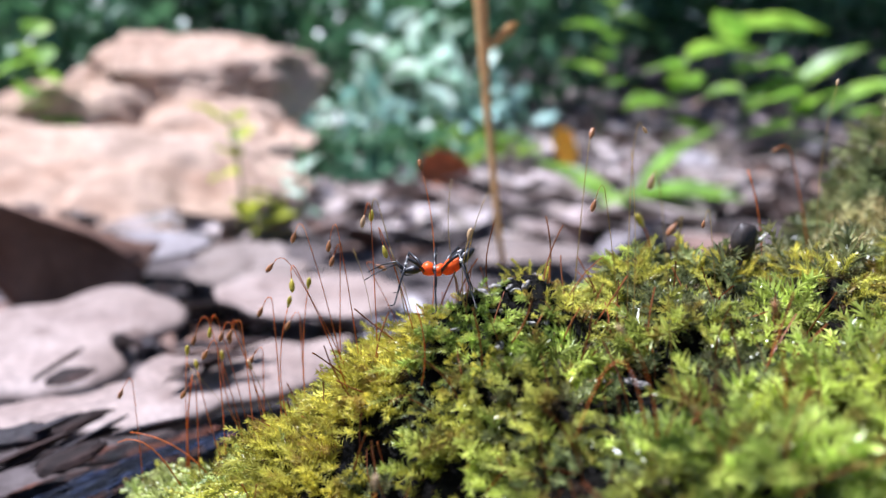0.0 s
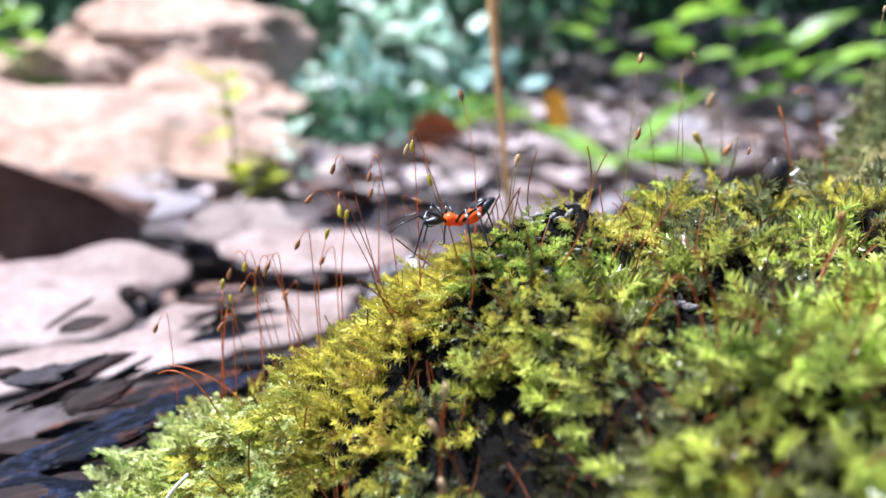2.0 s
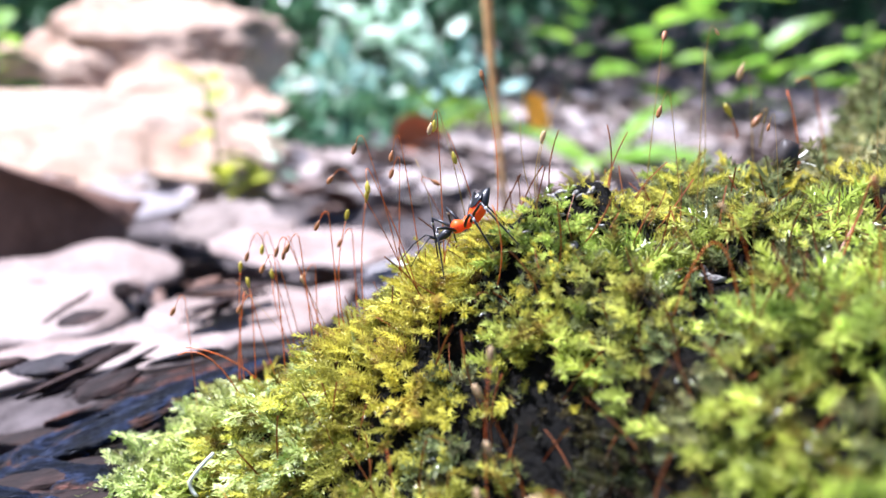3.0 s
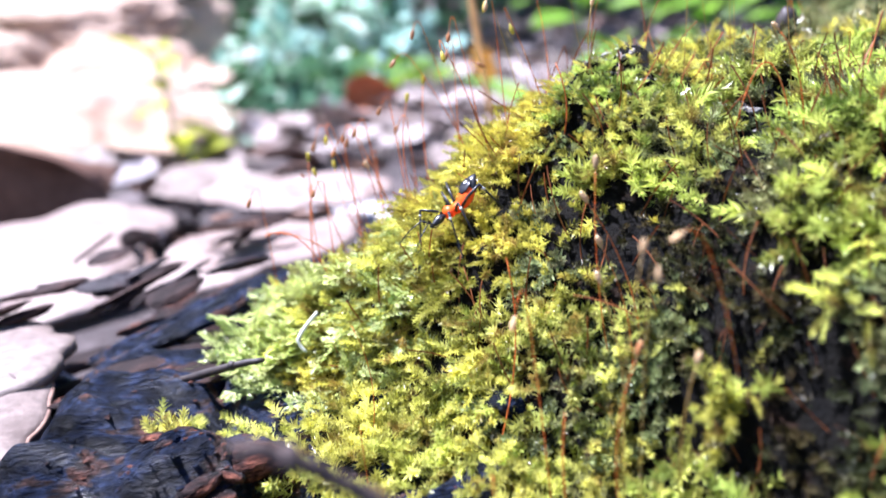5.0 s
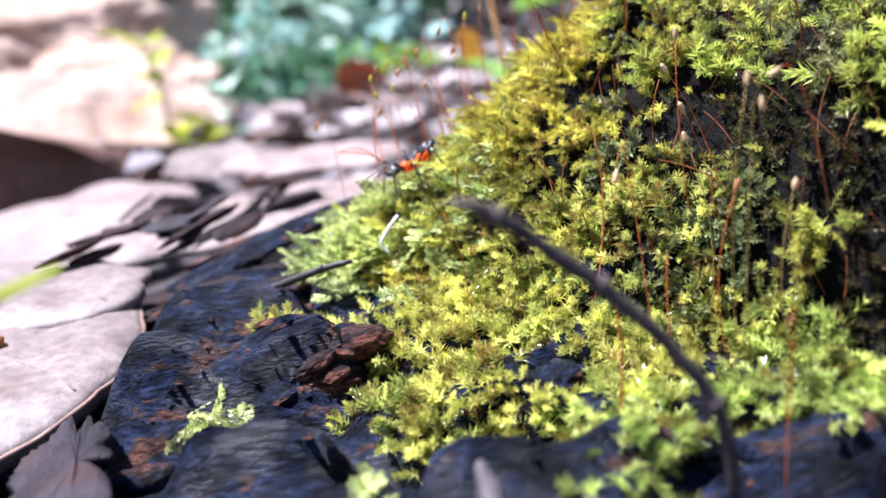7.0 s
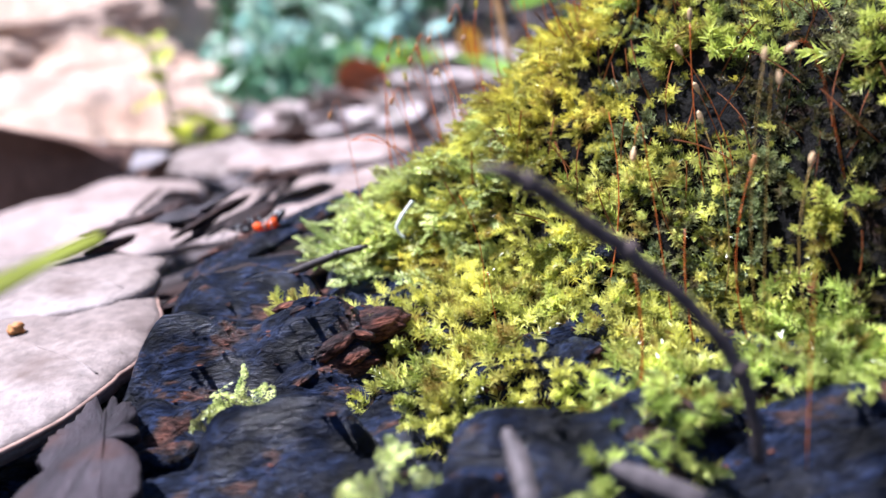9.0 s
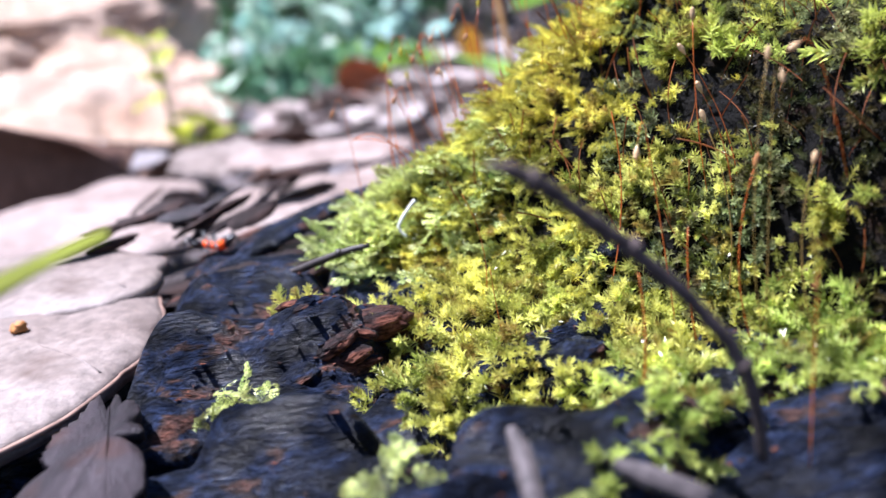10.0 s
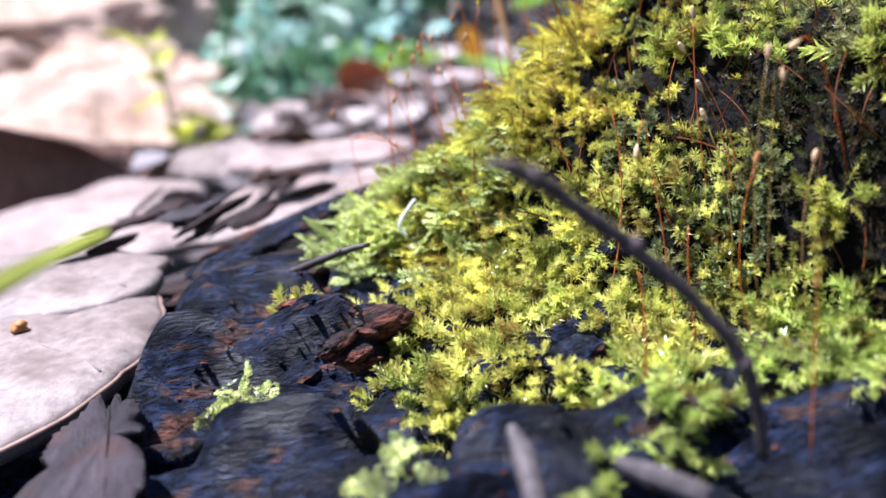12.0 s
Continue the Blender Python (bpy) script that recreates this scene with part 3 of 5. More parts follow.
    s2, u2 = along(x2, y2)
    fine = (s2 > 0.0) & (s2 < 0.07) & ((u2 < 0.057) | (s2 > 0.0145)) & (u2 > 0.012) & (ledges(x2, y2) + 0.5 * fbm(x2 * 300, y2 * 300, 59, 2) > 0.02 - 0.08 * smooth(0.046, 0.030, u2)) & (sum(lump(x2, y2, cx, cy, r, 1.0) for cx, cy, r in BARE) < 0.5)
    hue = u2 - 0.046 + 0.05 * fbm(x2 * 90, y2 * 90, 65, 2)
    for mask, mat, name, lab, sd in ((fine & (hue < 0), M_MOSS, "short_moss", "short yellow-green moss between taller tufts", 31), (fine & (hue >= 0), M_MOSS_MAT, "short_moss", "short dull green moss between taller tufts", 33)):
        p, d, size, bend = tufts(x2[mask], y2[mask], 1, 2, 0.0016, 0.0024, 0.5)
        scatter(name, "star", p, d, size, mat, lab, sd, bend)
    # bare old stalks among the moss
    pick = g.choice(np.nonzero((s > 0.002) & (s < 0.05) & (u > 0.016) & (x < 0.05))[0], 380, replace=False)
    px, py = x[pick], y[pick]
    d = slope_normals(px, py) * 0.8 + np.array([0, 0, 0.7]) + g.normal(size=(len(px), 3)) * 0.45
    scatter("old_stalks", "stalk", np.stack([px, py, top(px, py)], 1), d, 0.0060 * g.uniform(0.5, 1.3, len(px)), M_STALK, "thin orange-brown old stalks among the moss", 23)
    # feathery fronds at the hump's foot
    x, y = spread(1500, -0.052, -0.008, 0.050, 0.110)
    s, u = along(x, y)
    keep = (s > -0.001 + 0.012 * fbm(x * 120, y * 120, 71, 2)) & (s < 0.013) & (u < 0.030) & (u > 0.0040) & (x > -0.0450) & (fbm(x * 230, y * 230, 73, 2) > -0.07)
    p, d, size, bend = tufts(x[keep], y[keep], 2, 4, 0.0024, 0.0040, 0.60, (-0.25, -0.40, 0.25), 0.0003)
    scatter("feather_moss", "feather", p, d, size, M_FEATHER, "pale green feathery moss at the hump's foot", 7, bend)
    # moss that creeps over the near wood
    x, y = spread(3400, -0.050, 0.05, 0.004, 0.072)
    s, u = along(x, y)
    patch = x + 0.0405 - (0.055 - y) * 0.62 + 0.012 * fbm(x * 110, y * 110, 81, 2) + 0.008 * fbm(x * 300, y * 300, 85, 2)
    gap = lump(x, y, -0.0205, 0.0470, 0.0042, 1.0) + lump(x, y, -0.0430, 0.0580, 0.0065, 1.0) + smooth(-0.023, -0.018, x) * smooth(0.0285, 0.0240, y + 0.012 * fbm(x * 230, y * 230, 89, 2)) + lump(x, y, -0.012, 0.030, 0.004, 1.0) + lump(x, y, -0.006, 0.014, 0.006, 1.0) + smooth(-0.016, -0.011, x) * smooth(0.033, 0.028, y)
    keep = (s < 0.003 + 0.006 * smooth(0.034, 0.044, u) * smooth(0.064, 0.056, u)) & (patch > 0) & (y > 0.004) & (gap < 0.4) & (fbm(x * 260, y * 260, 83, 2) > -0.025)
    warm = keep & ((y > 0.040) | (fbm(x * 90, y * 90, 87, 2) > 0.08))
    for name, mat, mask, lab, sd in (("creeping_moss", M_MOSS_FRONT, keep & ~warm, "green moss creeping over dark rotten wood", 9), ("golden_moss", M_MOSS_GOLD, warm, "golden-green moss creeping over dark rotten wood", 15)):
        p, d, size, bend = tufts(x[mask], y[mask], 3, 5, 0.0020, 0.0026, 0.50)
        scatter(name, "leafy" if sd == 9 else "star", p, d, size, mat, lab, sd, bend)
    # moss on the far rise
    x, y = 0.091 + g.normal(size=8000) * 0.034, 0.146 + g.normal(size=8000) * 0.030
    keep = (fbm(x * 120, y * 120, 91, 3) > -0.25) & (x > 0.03) & (y > 0.09) & (y < 0.20)
    px, py = x[keep], y[keep]
    aged = fbm(px * 90, py * 90, 93, 2) > -0.05
    for mask, mat, name, lab, sd in ((~aged, M_MOSS_FAR, "far_moss", "pale olive moss on the log's far rise", 11), (aged, M_MOSS_MAT, "dull_moss", "dull grey-green moss on the log's far rise", 27)):
        qx, qy = px[mask], py[mask]
        d = slope_normals(qx, qy) + np.array([0, 0, 0.5]) + g.normal(size=(len(qx), 3)) * 0.4
        scatter(name, "coarse", np.stack([qx, qy, top(qx, qy)], 1), d, 0.0050 * g.uniform(0.7, 1.3, len(qx)), mat, lab, sd)


def wood_chunk(at, size, turn, seed, mat=None):
    """A torn lump of rotten wood: a low dome of layers, worn back one above another, with fibres along it."""
    bm = bmesh.new()
    bmesh.ops.create_icosphere(bm, subdivisions=4 if max(size) > 0.0015 else 3, radius=1)
    o = Vector((seed, 0.7 * seed, 0))
    for v in bm.verts:
        p = v.co.copy()
        q = Vector((p.x * 1.1, p.y * 2.2, p.z * 1.5))
        level = 3.2 * p.z + 1.1 * noise.noise(q * 0.9 + o)
        step = math.floor(level)
        worn = 1.0 - 0.10 * (level - step) ** 3 - 0.05 * step * (1 if p.z > 0 else 0)
        k = worn * (1 + 0.24 * noise.noise(p * 1.4 + o) + 0.12 * noise.noise(q * 2.1 - o) - 0.07 * abs(noise.noise(Vector((p.x * 2, p.y * 11, p.z * 9)) + o)))
        k += 0.055 * noise.noise(Vector((p.x * 5, p.y * 20, p.z * 17)) + o) + 0.045 * noise.noise(p * 13 + o) + 0.02 * noise.noise(p * 27 + o)
        v.co = Vector((p.x * size[0] * k, p.y * size[1] * k, p.z * size[2] * k))
    ob = part("wood_chunk", bm, mat or M_WOOD, LOG)
    ob.matrix_basis = pose(*at, *turn)
    return ob


build_ground()
LOG = build_log()
build_moss()
for k, (x, y, z, a, b, c, turn) in enumerate((
    (-0.0205, 0.0470, 0.0466, 0.0034, 0.0026, 0.0020, 30), (-0.0385, 0.0610, 0.0478, 0.0044, 0.0026, 0.0020, 12),
    (-0.0260, 0.0690, 0.0490, 0.0030, 0.0022, 0.0014, -15), (-0.0124, 0.0570, 0.0535, 0.0026, 0.0024, 0.0014, 25),
)):
    wood_chunk((x, y, z), (a, b, c), (0, 0, turn), 3.7 * k + 1, M_RUST if k == 1 else None)
scraps = random.Random(5)
for k in range(16):
    x, y, a = -0.0425 + scraps.gauss(0, 0.0040), 0.0580 + scraps.gauss(0, 0.0020), scraps.uniform(0.0010, 0.0026)
    wood_chunk((x, y, height(x, y)), (a, a * scraps.uniform(0.4, 0.7), a * scraps.uniform(0.3, 0.5)), (scraps.uniform(-25, 25), scraps.uniform(-20, 20), scraps.uniform(-40, 30)), 2.3 * k + 40, M_RUST if k % 3 else None)
for k, (x, y, z, a, turn, tip) in enumerate((
    (-0.0540, 0.1010, 0.0455, 0.010, 28, -3), (-0.0520, 0.1060, 0.0465, 0.015, 34, -6), (-0.0560, 0.1150, 0.0440, 0.009, 30, -3),
    (-0.0530, 0.0900, 0.0470, 0.009, 22, -2), (-0.0480, 0.0990, 0.0495, 0.011, 38, -9), (-0.0560, 0.0830, 0.0465, 0.008, 16, -2),
    (-0.0500, 0.0800, 0.0480, 0.010, 18, -3), (-0.0420, 0.1120, 0.0490, 0.013, 30, -6), (-0.0500, 0.1290, 0.0430, 0.012, 30, -2),
)):
    wood_chunk((x, y, z + 0.0008), (a, 0.0026, 0.0009), (8, tip, turn), 5.1 * k + 2, (M_STRIP, None, M_RUST)[k % 3])
g = random.Random(77)
for k in range(60):
    x, y = (0.0038 + g.gauss(0, 0.0036), 0.0820 + g.gauss(0, 0.0026)) if k < 48 else (0.0160 + g.gauss(0, 0.0016), 0.0708 + g.gauss(0, 0.0012))
    r = g.uniform(0.0003, 0.0008)
    stone = wood_chunk((x, y, height(x, y)), (r * g.uniform(0.9, 1.6), r * 0.8, r * 0.55), (g.uniform(0, 60), 10, g.uniform(0, 360)), 8.3 * k, M_GRIT)
    stone.name = "grit_lump"
for k in range(11):
    x, y = g.uniform(-0.060, -0.020), g.uniform(0.112, 0.150)
    wood_chunk((x, y, height(x, y) + 0.0010), (g.uniform(0.008, 0.018), g.uniform(0.002, 0.0045), g.uniform(0.0008, 0.0018)), (g.uniform(-15, 25), g.uniform(-9, 4), g.uniform(8, 40)), 4.3 * k + 9, (M_RUST, M_STRIP, None)[k % 3])
for k, (x, y, z, a) in enumerate((
    (-0.0763, 0.1193, 0.0490, 0.012), (-0.0717, 0.1250, 0.0498, 0.013), (-0.0612, 0.1110, 0.0490, 0.012), (-0.0592, 0.1260, 0.0510, 0.010),
    (-0.0890, 0.1630, 0.0520, 0.016), (-0.0730, 0.1650, 0.0525, 0.015), (-0.0550, 0.1460, 0.0525, 0.012), (-0.0710, 0.1060, 0.0475, 0.008),
)):
    strip = wood_chunk((x, y, height(x, y) + 0.0022), (a, 0.0026, 0.0007), (18 - 9 * (k % 4), -6 + 3 * (k % 3), 24 + 11 * (k % 3)), 6.7 * k + 3, M_STRIP)
    strip.name = "bark_strip"


for k in range(9):
    x, y = g.uniform(-0.084, -0.046), g.uniform(0.162, 0.196)
    strip = wood_chunk((x, y, 0.0430 + g.uniform(0.0, 0.002)), (g.uniform(0.005, 0.011), g.uniform(0.0014, 0.0030), 0.0006), (g.uniform(-30, 30), g.uniform(-16, 10), g.uniform(0, 75)), 2.9 * k + 5, (M_STRIP, M_BROWN, M_STRIP)[k % 3])
    strip.name = "bark_strip"


for k in range(14):
    x, y = g.uniform(-0.082, -0.044), g.uniform(0.108, 0.134)
    strip = wood_chunk((x, y, 0.0480 + g.uniform(0.0, 0.0030)), (g.uniform(0.004, 0.010), g.uniform(0.0010, 0.0026), g.uniform(0.0005, 0.0010)), (g.uniform(-30, 30), g.uniform(-22, 6), g.uniform(0, 60)), 3.1 * k + 15, (M_STRIP, M_STRIP, M_SCRAP)[k % 3])
    strip.name = "bark_strip"


def build_crumbs():
    """Crumbs of rotten wood lying on the torn wood and between the moss."""
    r = np.random.default_rng(31)
    for name, mat, n, lab in (("red_crumbs", M_RUST, 300, "reddish crumbs of rotten wood on the log"), ("black_crumbs", M_WOOD, 120, "black crumbs of rotten wood on the log")):
        cx = np.where(r.random(n) < 0.55, -0.041 + r.normal(size=n) * 0.0055, r.uniform(-0.062, -0.005, n))
        cy = np.where(cx < -0.03, 0.0590 + r.normal(size=n) * 0.0035, r.uniform(0.022, 0.066, n))
        away = r.random(n) < 0.35
        cx, cy = np.where(away, r.uniform(-0.062, -0.022, n), cx), np.where(away, r.uniform(0.018, 0.095, n), cy)
        size = r.uniform(0.00014, 0.00042, n)
        base = np.array([(1, 0, 0), (-1, 0, 0), (0, 1, 0), (0, -1, 0), (0, 0, 1), (0, 0, -1)], float)
        tri = np.array([(0, 2, 4), (2, 1, 4), (1, 3, 4), (3, 0, 4), (2, 0, 5), (1, 2, 5), (3, 1, 5), (0, 3, 5)])
        v = base[None] * size[:, None, None] * r.uniform(0.5, 1.5, (n, 6, 1)) + r.normal(size=(n, 6, 3)) * size[:, None, None] * 0.25
        v[:, :, 2] *= 0.45
        v += np.stack([cx, cy, top(cx, cy) + size * 0.1], 1)[:, None]
        f = tri[None] + np.arange(n)[:, None, None] * 6
        tagged(new(name, mesh_of(name, v.reshape(-1, 3), f.reshape(-1, 3), mat)), lab, "wood crumbs", kind="stuff")


build_crumbs()


# ---- rocks ----
def rock(name, at, size, turn, seed, label, parts=5):
    bm = bmesh.new()
    bmesh.ops.create_icosphere(bm, subdivisions=parts, radius=1)
    for v in bm.verts:
        p = v.co.copy()
        q = Vector([math.copysign(abs(c) ** 0.75, c) for c in p])
        k = 1 + 0.22 * noise.noise(p * 1.3 + Vector((seed, 0, 0))) + 0.13 * noise.noise(p * 2.9 + Vector((0, seed, 0))) + 0.05 * noise.noise(Vector((p.x * 5, p.y * 5, p.z * 11))) + 0.025 * noise.noise(p * 13)
        k -= 0.10 * max(0.0, 0.12 - abs(noise.noise(p * 1.7 + Vector((seed, seed, 0))))) / 0.12
        v.co = Vector((q.x * size[0], q.y * size[1], q.z * size[2])) * k * 0.92
    ob = part(name, bm, M_ROCK, None)
    ob.matrix_world = pose(*at, *turn)
    return tagged(ob, label, "rock", group="sandstone rocks")


rock("rock", (-0.262, 0.650, -0.036), (0.155, 0.150, 0.066), (27, 3, 8), 1.0, "pale tan sandstone slab lying on the forest floor")
rock("rock", (-0.440, 0.880, -0.020), (0.140, 0.110, 0.060), (24, 4, 6), 13.0, "pale tan sandstone block beside the slab")
rock("rock", (-0.345, 1.17, 0.092), (0.178, 0.10, 0.062), (24, 3, -4), 5.0, "rounded sandstone lump resting on other rocks")
rock("rock", (-0.268, 1.00, -0.008), (0.138, 0.10, 0.082), (22, 5, -12), 9.0, "weathered tan sandstone boulder")
rock("rock", (-0.47, 1.12, 0.03), (0.15, 0.09, 0.075), (0, 0, 10), 17.0, "tan sandstone block behind the slab")


# ---- dry leaves ----
def dry_leaf(at, turn, length, width, mat, label, curl=0.2, seed=0, tipped=1.0, thick=0.0005, ragged=0.02):
    """A dead leaf along x with a rolled rim, a midrib and side veins."""
    nu, nv = 28, 14
    verts = []
    for layer in (0, 1):
        for i in range(nu + 1):
            t = i / nu
            w = width / 2 * (math.sin(math.pi * t**0.8) ** 0.6) * (1 - 0.3 * tipped * t) * (1 + ragged * noise.noise(Vector((t * 14, seed, 0))) * 3)
            for j in range(nv + 1):
                v = j / nv * 2 - 1
                x = (t - 0.5) * length
                y = v * w
                z = curl * width * (v * v) * 0.5 - 0.25 * curl * length * (2 * t - 1) ** 2
                z += 0.03 * length * noise.noise(Vector((x / length * 4, y / length * 4, seed)))
                z += 0.006 * width * math.sin((t - abs(v) * 0.25) * 60) * (1 - abs(v))
                z -= 0.02 * width * math.exp(-(v * 12) ** 2)
                verts.append((x, y, z - layer * thick))
    n = (nu + 1) * (nv + 1)
    faces = []
    for i in range(nu):
        for j in range(nv):
            a = i * (nv + 1) + j
            faces.append((a, a + nv + 1, a + nv + 2, a + 1))
            faces.append((n + a, n + a + 1, n + a + nv + 2, n + a + nv + 1))
    rim = [j for j in range(nv + 1)] + [i * (nv + 1) + nv for i in range(1, nu + 1)] + [nu * (nv + 1) + j for j in range(nv - 1, -1, -1)] + [i * (nv + 1) for i in range(nu - 1, 0, -1)]
    for a, b in zip(rim, rim[1:] + rim[:1]):
        faces.append((a, b, n + b, n + a))
    ob = new("dry_leaf", mesh_of("dry_leaf", verts, faces, mat, True))
    ob.matrix_world = pose(*at, *turn)
    mid = [Vector(verts[i * (nv + 1) + nv // 2]) + Vector((0, 0, 0.0002)) for i in range(0, nu + 1, 2)]
    part("midrib", tube(mid, [width * 0.012 * (1.2 - 0.06 * k) for k in range(len(mid))], 5), mat, ob)
    return tagged(ob, label, "leaf", group="fallen leaves")


def plate_leaf(outline, z, mat, label, seed=0, curl=0.0, tilt=(0.0, 0.0), thick=0.0006, parent=None, name="dry_leaf", wave=0.02, ragged=0.0, vein=0.3, rim=0.0):
    """A dead leaf of a given outline in plan: a thin shell with a curled rim, ripples and a midrib."""
    pts = np.array(outline)
    c = pts.mean(0)
    rel = pts - c
    ang, rad = np.arctan2(rel[:, 1], rel[:, 0]), np.hypot(rel[:, 0], rel[:, 1])
    order = np.argsort(ang)
    ang, rad = ang[order], rad[order]
    ang, rad = np.concatenate([ang - 2 * np.pi, ang, ang + 2 * np.pi]), np.tile(rad, 3)
    n, rings, size = 128, 16, rad.mean()
    theta = np.linspace(-np.pi, np.pi, n, endpoint=False)
    reach = np.interp(theta, ang, rad)
    if ragged < 0.1:
        reach = (np.roll(reach, 1) + 2 * reach + np.roll(reach, -1)) / 4
    torn = 30 if ragged > 0.1 else 9
    reach = reach * (1 + (ragged or 0.035) * np.array([noise.noise(Vector((math.cos(a) * torn, math.sin(a) * torn, seed))) for a in theta]))
    verts = []
    for layer in (0, 1):
        for i in range(1, rings + 1):
            t = i / rings
            for a, r in zip(theta, reach):
                x, y = math.cos(a) * r * t, math.sin(a) * r * t
                h = curl * size * t**5 + wave * size * noise.noise(Vector((x / size * 2.2, y / size * 2.2, seed)))
                h += 0.006 * size * math.sin(14 * (abs(x) + 0.6 * y) / size) * vein - 0.03 * size * vein * math.exp(-((x / size * 14) ** 2))
                verts.append((x, y, h + tilt[0] * x + tilt[1] * y - layer * thick * (1.0 + 1.5 * t**6)))
        verts.append((0, 0, wave * size * noise.noise(Vector((0, 0, seed))) - 0.03 * size * vein - layer * thick))
    m = rings * n + 1
    faces = []
    for i in range(rings - 1):
        for k in range(n):
            p, q = i * n + k, i * n + (k + 1) % n
            faces += [(p, p + n, q + n), (p, q + n, q), (m + p, m + q + n, m + p + n), (m + p, m + q, m + q + n)]
    for k in range(n):
        q = (k + 1) % n
        faces += [(m - 1, k, q), (2 * m - 1, m + q, m + k)]
        p, q = (rings - 1) * n + k, (rings - 1) * n + q
        faces += [(p, m + p, m + q), (p, m + q, q)]
    ob = new(name, mesh_of(name, verts, faces, mat, True))
    ob.location = (c[0], c[1], z)
    far = int(np.argmax(reach))
    line = [Vector(verts[i * n + far]) for i in range(rings - 1, 0, -3)] + [Vector(verts[i * n + (far + n // 2) % n]) for i in range(1, rings, 3)]
    part("midrib", tube([p + Vector((0, 0, -0.00002)) for p in line], [0.00010 + 0.00001 * k for k in range(len(line))], 5), mat, ob)
    if rim:
        edge = [Vector(verts[(rings - 1) * n + k % n]) for k in range(n + 1)]
        part("rolled_rim", tube([p + Vector((0, 0, 0.00010 - rim)) for p in edge], [rim * (1 + 0.12 * noise.noise(p * 200)) for p in edge], 7), M_RIM, ob, "pinkish brown rolled rim")
    if parent:
        ob.parent = parent
        ob.location = Vector((c[0], c[1], z)) - parent.location
        return tagged(ob, label)
    return tagged(ob, label, "leaf", group="fallen leaves")


near_leaf = plate_leaf([(-0.0934, 0.0929), (-0.0810, 0.0918), (-0.0753, 0.0934), (-0.0692, 0.0948), (-0.0661, 0.0859), (-0.0654, 0.0761), (-0.0666, 0.0646), (-0.0687, 0.0578), (-0.0717, 0.0528), (-0.0743, 0.0500), (-0.0790, 0.0470), (-0.0920, 0.0600), (-0.1000, 0.0780)], 0.0474, M_DRY, "pale dead leaf with a torn slit, resting on dark wood", 1.0, -0.09, rim=0.00030, ragged=0.006)
plate_leaf([(-0.1023, 0.1228), (-0.0868, 0.1207), (-0.0779, 0.1143), (-0.0713, 0.1053), (-0.0672, 0.1037), (-0.0679, 0.0981), (-0.0677, 0.0886), (-0.0714, 0.0845), (-0.0753, 0.0830), (-0.0830, 0.0850), (-0.0920, 0.0861), (-0.1040, 0.1000)], 0.0484, M_DRY, "torn flap", 2.0, -0.07, (0.02, -0.01), 0.0006, near_leaf, "torn_flap", ragged=0.03)
plate_leaf([(-0.0665, 0.0300), (-0.0672, 0.0420), (-0.0670, 0.0500), (-0.0660, 0.0550), (-0.0643, 0.0556), (-0.0633, 0.0520), (-0.0640, 0.0485), (-0.0632, 0.0478), (-0.0612, 0.0492), (-0.0614, 0.0462), (-0.0626, 0.0440), (-0.0600, 0.0440), (-0.0590, 0.0390), (-0.0588, 0.0320), (-0.0600, 0.0280)], 0.0482, M_SCRAP, "grey ragged scrap of dead leaf on dark wood", 3.0, -0.06, (0.10, 0.02), 0.0004, ragged=0.12, vein=0.3, wave=0.03)
plate_leaf([(-0.1493, 0.2488), (-0.1289, 0.2689), (-0.1142, 0.2967), (-0.1066, 0.2842), (-0.0892, 0.2262), (-0.0859, 0.1926), (-0.0985, 0.1870), (-0.1200, 0.1869), (-0.1500, 0.2000)], 0.034, M_PINK, "pinkish grey dead leaf curling at its corner", 4.0, -0.10, wave=0.03, vein=0.25)
plate_leaf([(-0.0983, 0.1532), (-0.0800, 0.1647), (-0.0666, 0.1711), (-0.0326, 0.2018), (-0.0240, 0.2112), (-0.0255, 0.1933), (-0.0455, 0.1618), (-0.0559, 0.1506), (-0.0714, 0.1480), (-0.0894, 0.1363)], 0.0400, M_PINK, "long pale dead leaf leaning on the log", 5.0, -0.06, wave=0.03, vein=0.2)
plate_leaf([(-0.1068, 0.3566), (-0.0980, 0.4058), (-0.0737, 0.3679), (-0.0635, 0.3268), (-0.0912, 0.3177)], 0.022, M_DRY, "pale dead leaf on the litter", 6.0, 0.08, wave=0.07, vein=0.8)
plate_leaf([(-0.0766, 0.2728), (-0.0458, 0.2880), (-0.0188, 0.2804), (-0.0149, 0.2471), (-0.0481, 0.2356), (-0.0644, 0.2468)], 0.034, M_PINK, "pinkish dead leaf on the litter", 7.0, 0.04, wave=0.05, vein=0.3)
plate_leaf([(-0.1851, 0.4288), (-0.1780, 0.4761), (-0.1401, 0.4022), (-0.1563, 0.3783)], 0.014, M_GREY, "bluish grey dead leaf on the litter", 8.0, 0.08, wave=0.07, vein=0.8)
dry_leaf((-0.172, 0.350, 0.034), (122, 4, -18), 0.105, 0.090, M_BROWN, "dark brown curled leaf standing on edge", 0.30, 6)
dry_leaf((0.050, 0.420, 0.012), (4, 3, 12), 0.070, 0.050, M_DRY, "pale dead leaf behind the mossy log", 0.2, 9)
dry_leaf((0.002, 0.78, 0.016), (70, 0, 10), 0.052, 0.046, M_ORANGE, "rust-orange dead leaf standing in the litter", 0.3, 10)
dry_leaf((0.136, 0.92, 0.022), (75, 70, 15), 0.058, 0.034, M_YELLOW, "yellow fallen leaf standing in the litter", 0.2, 11)


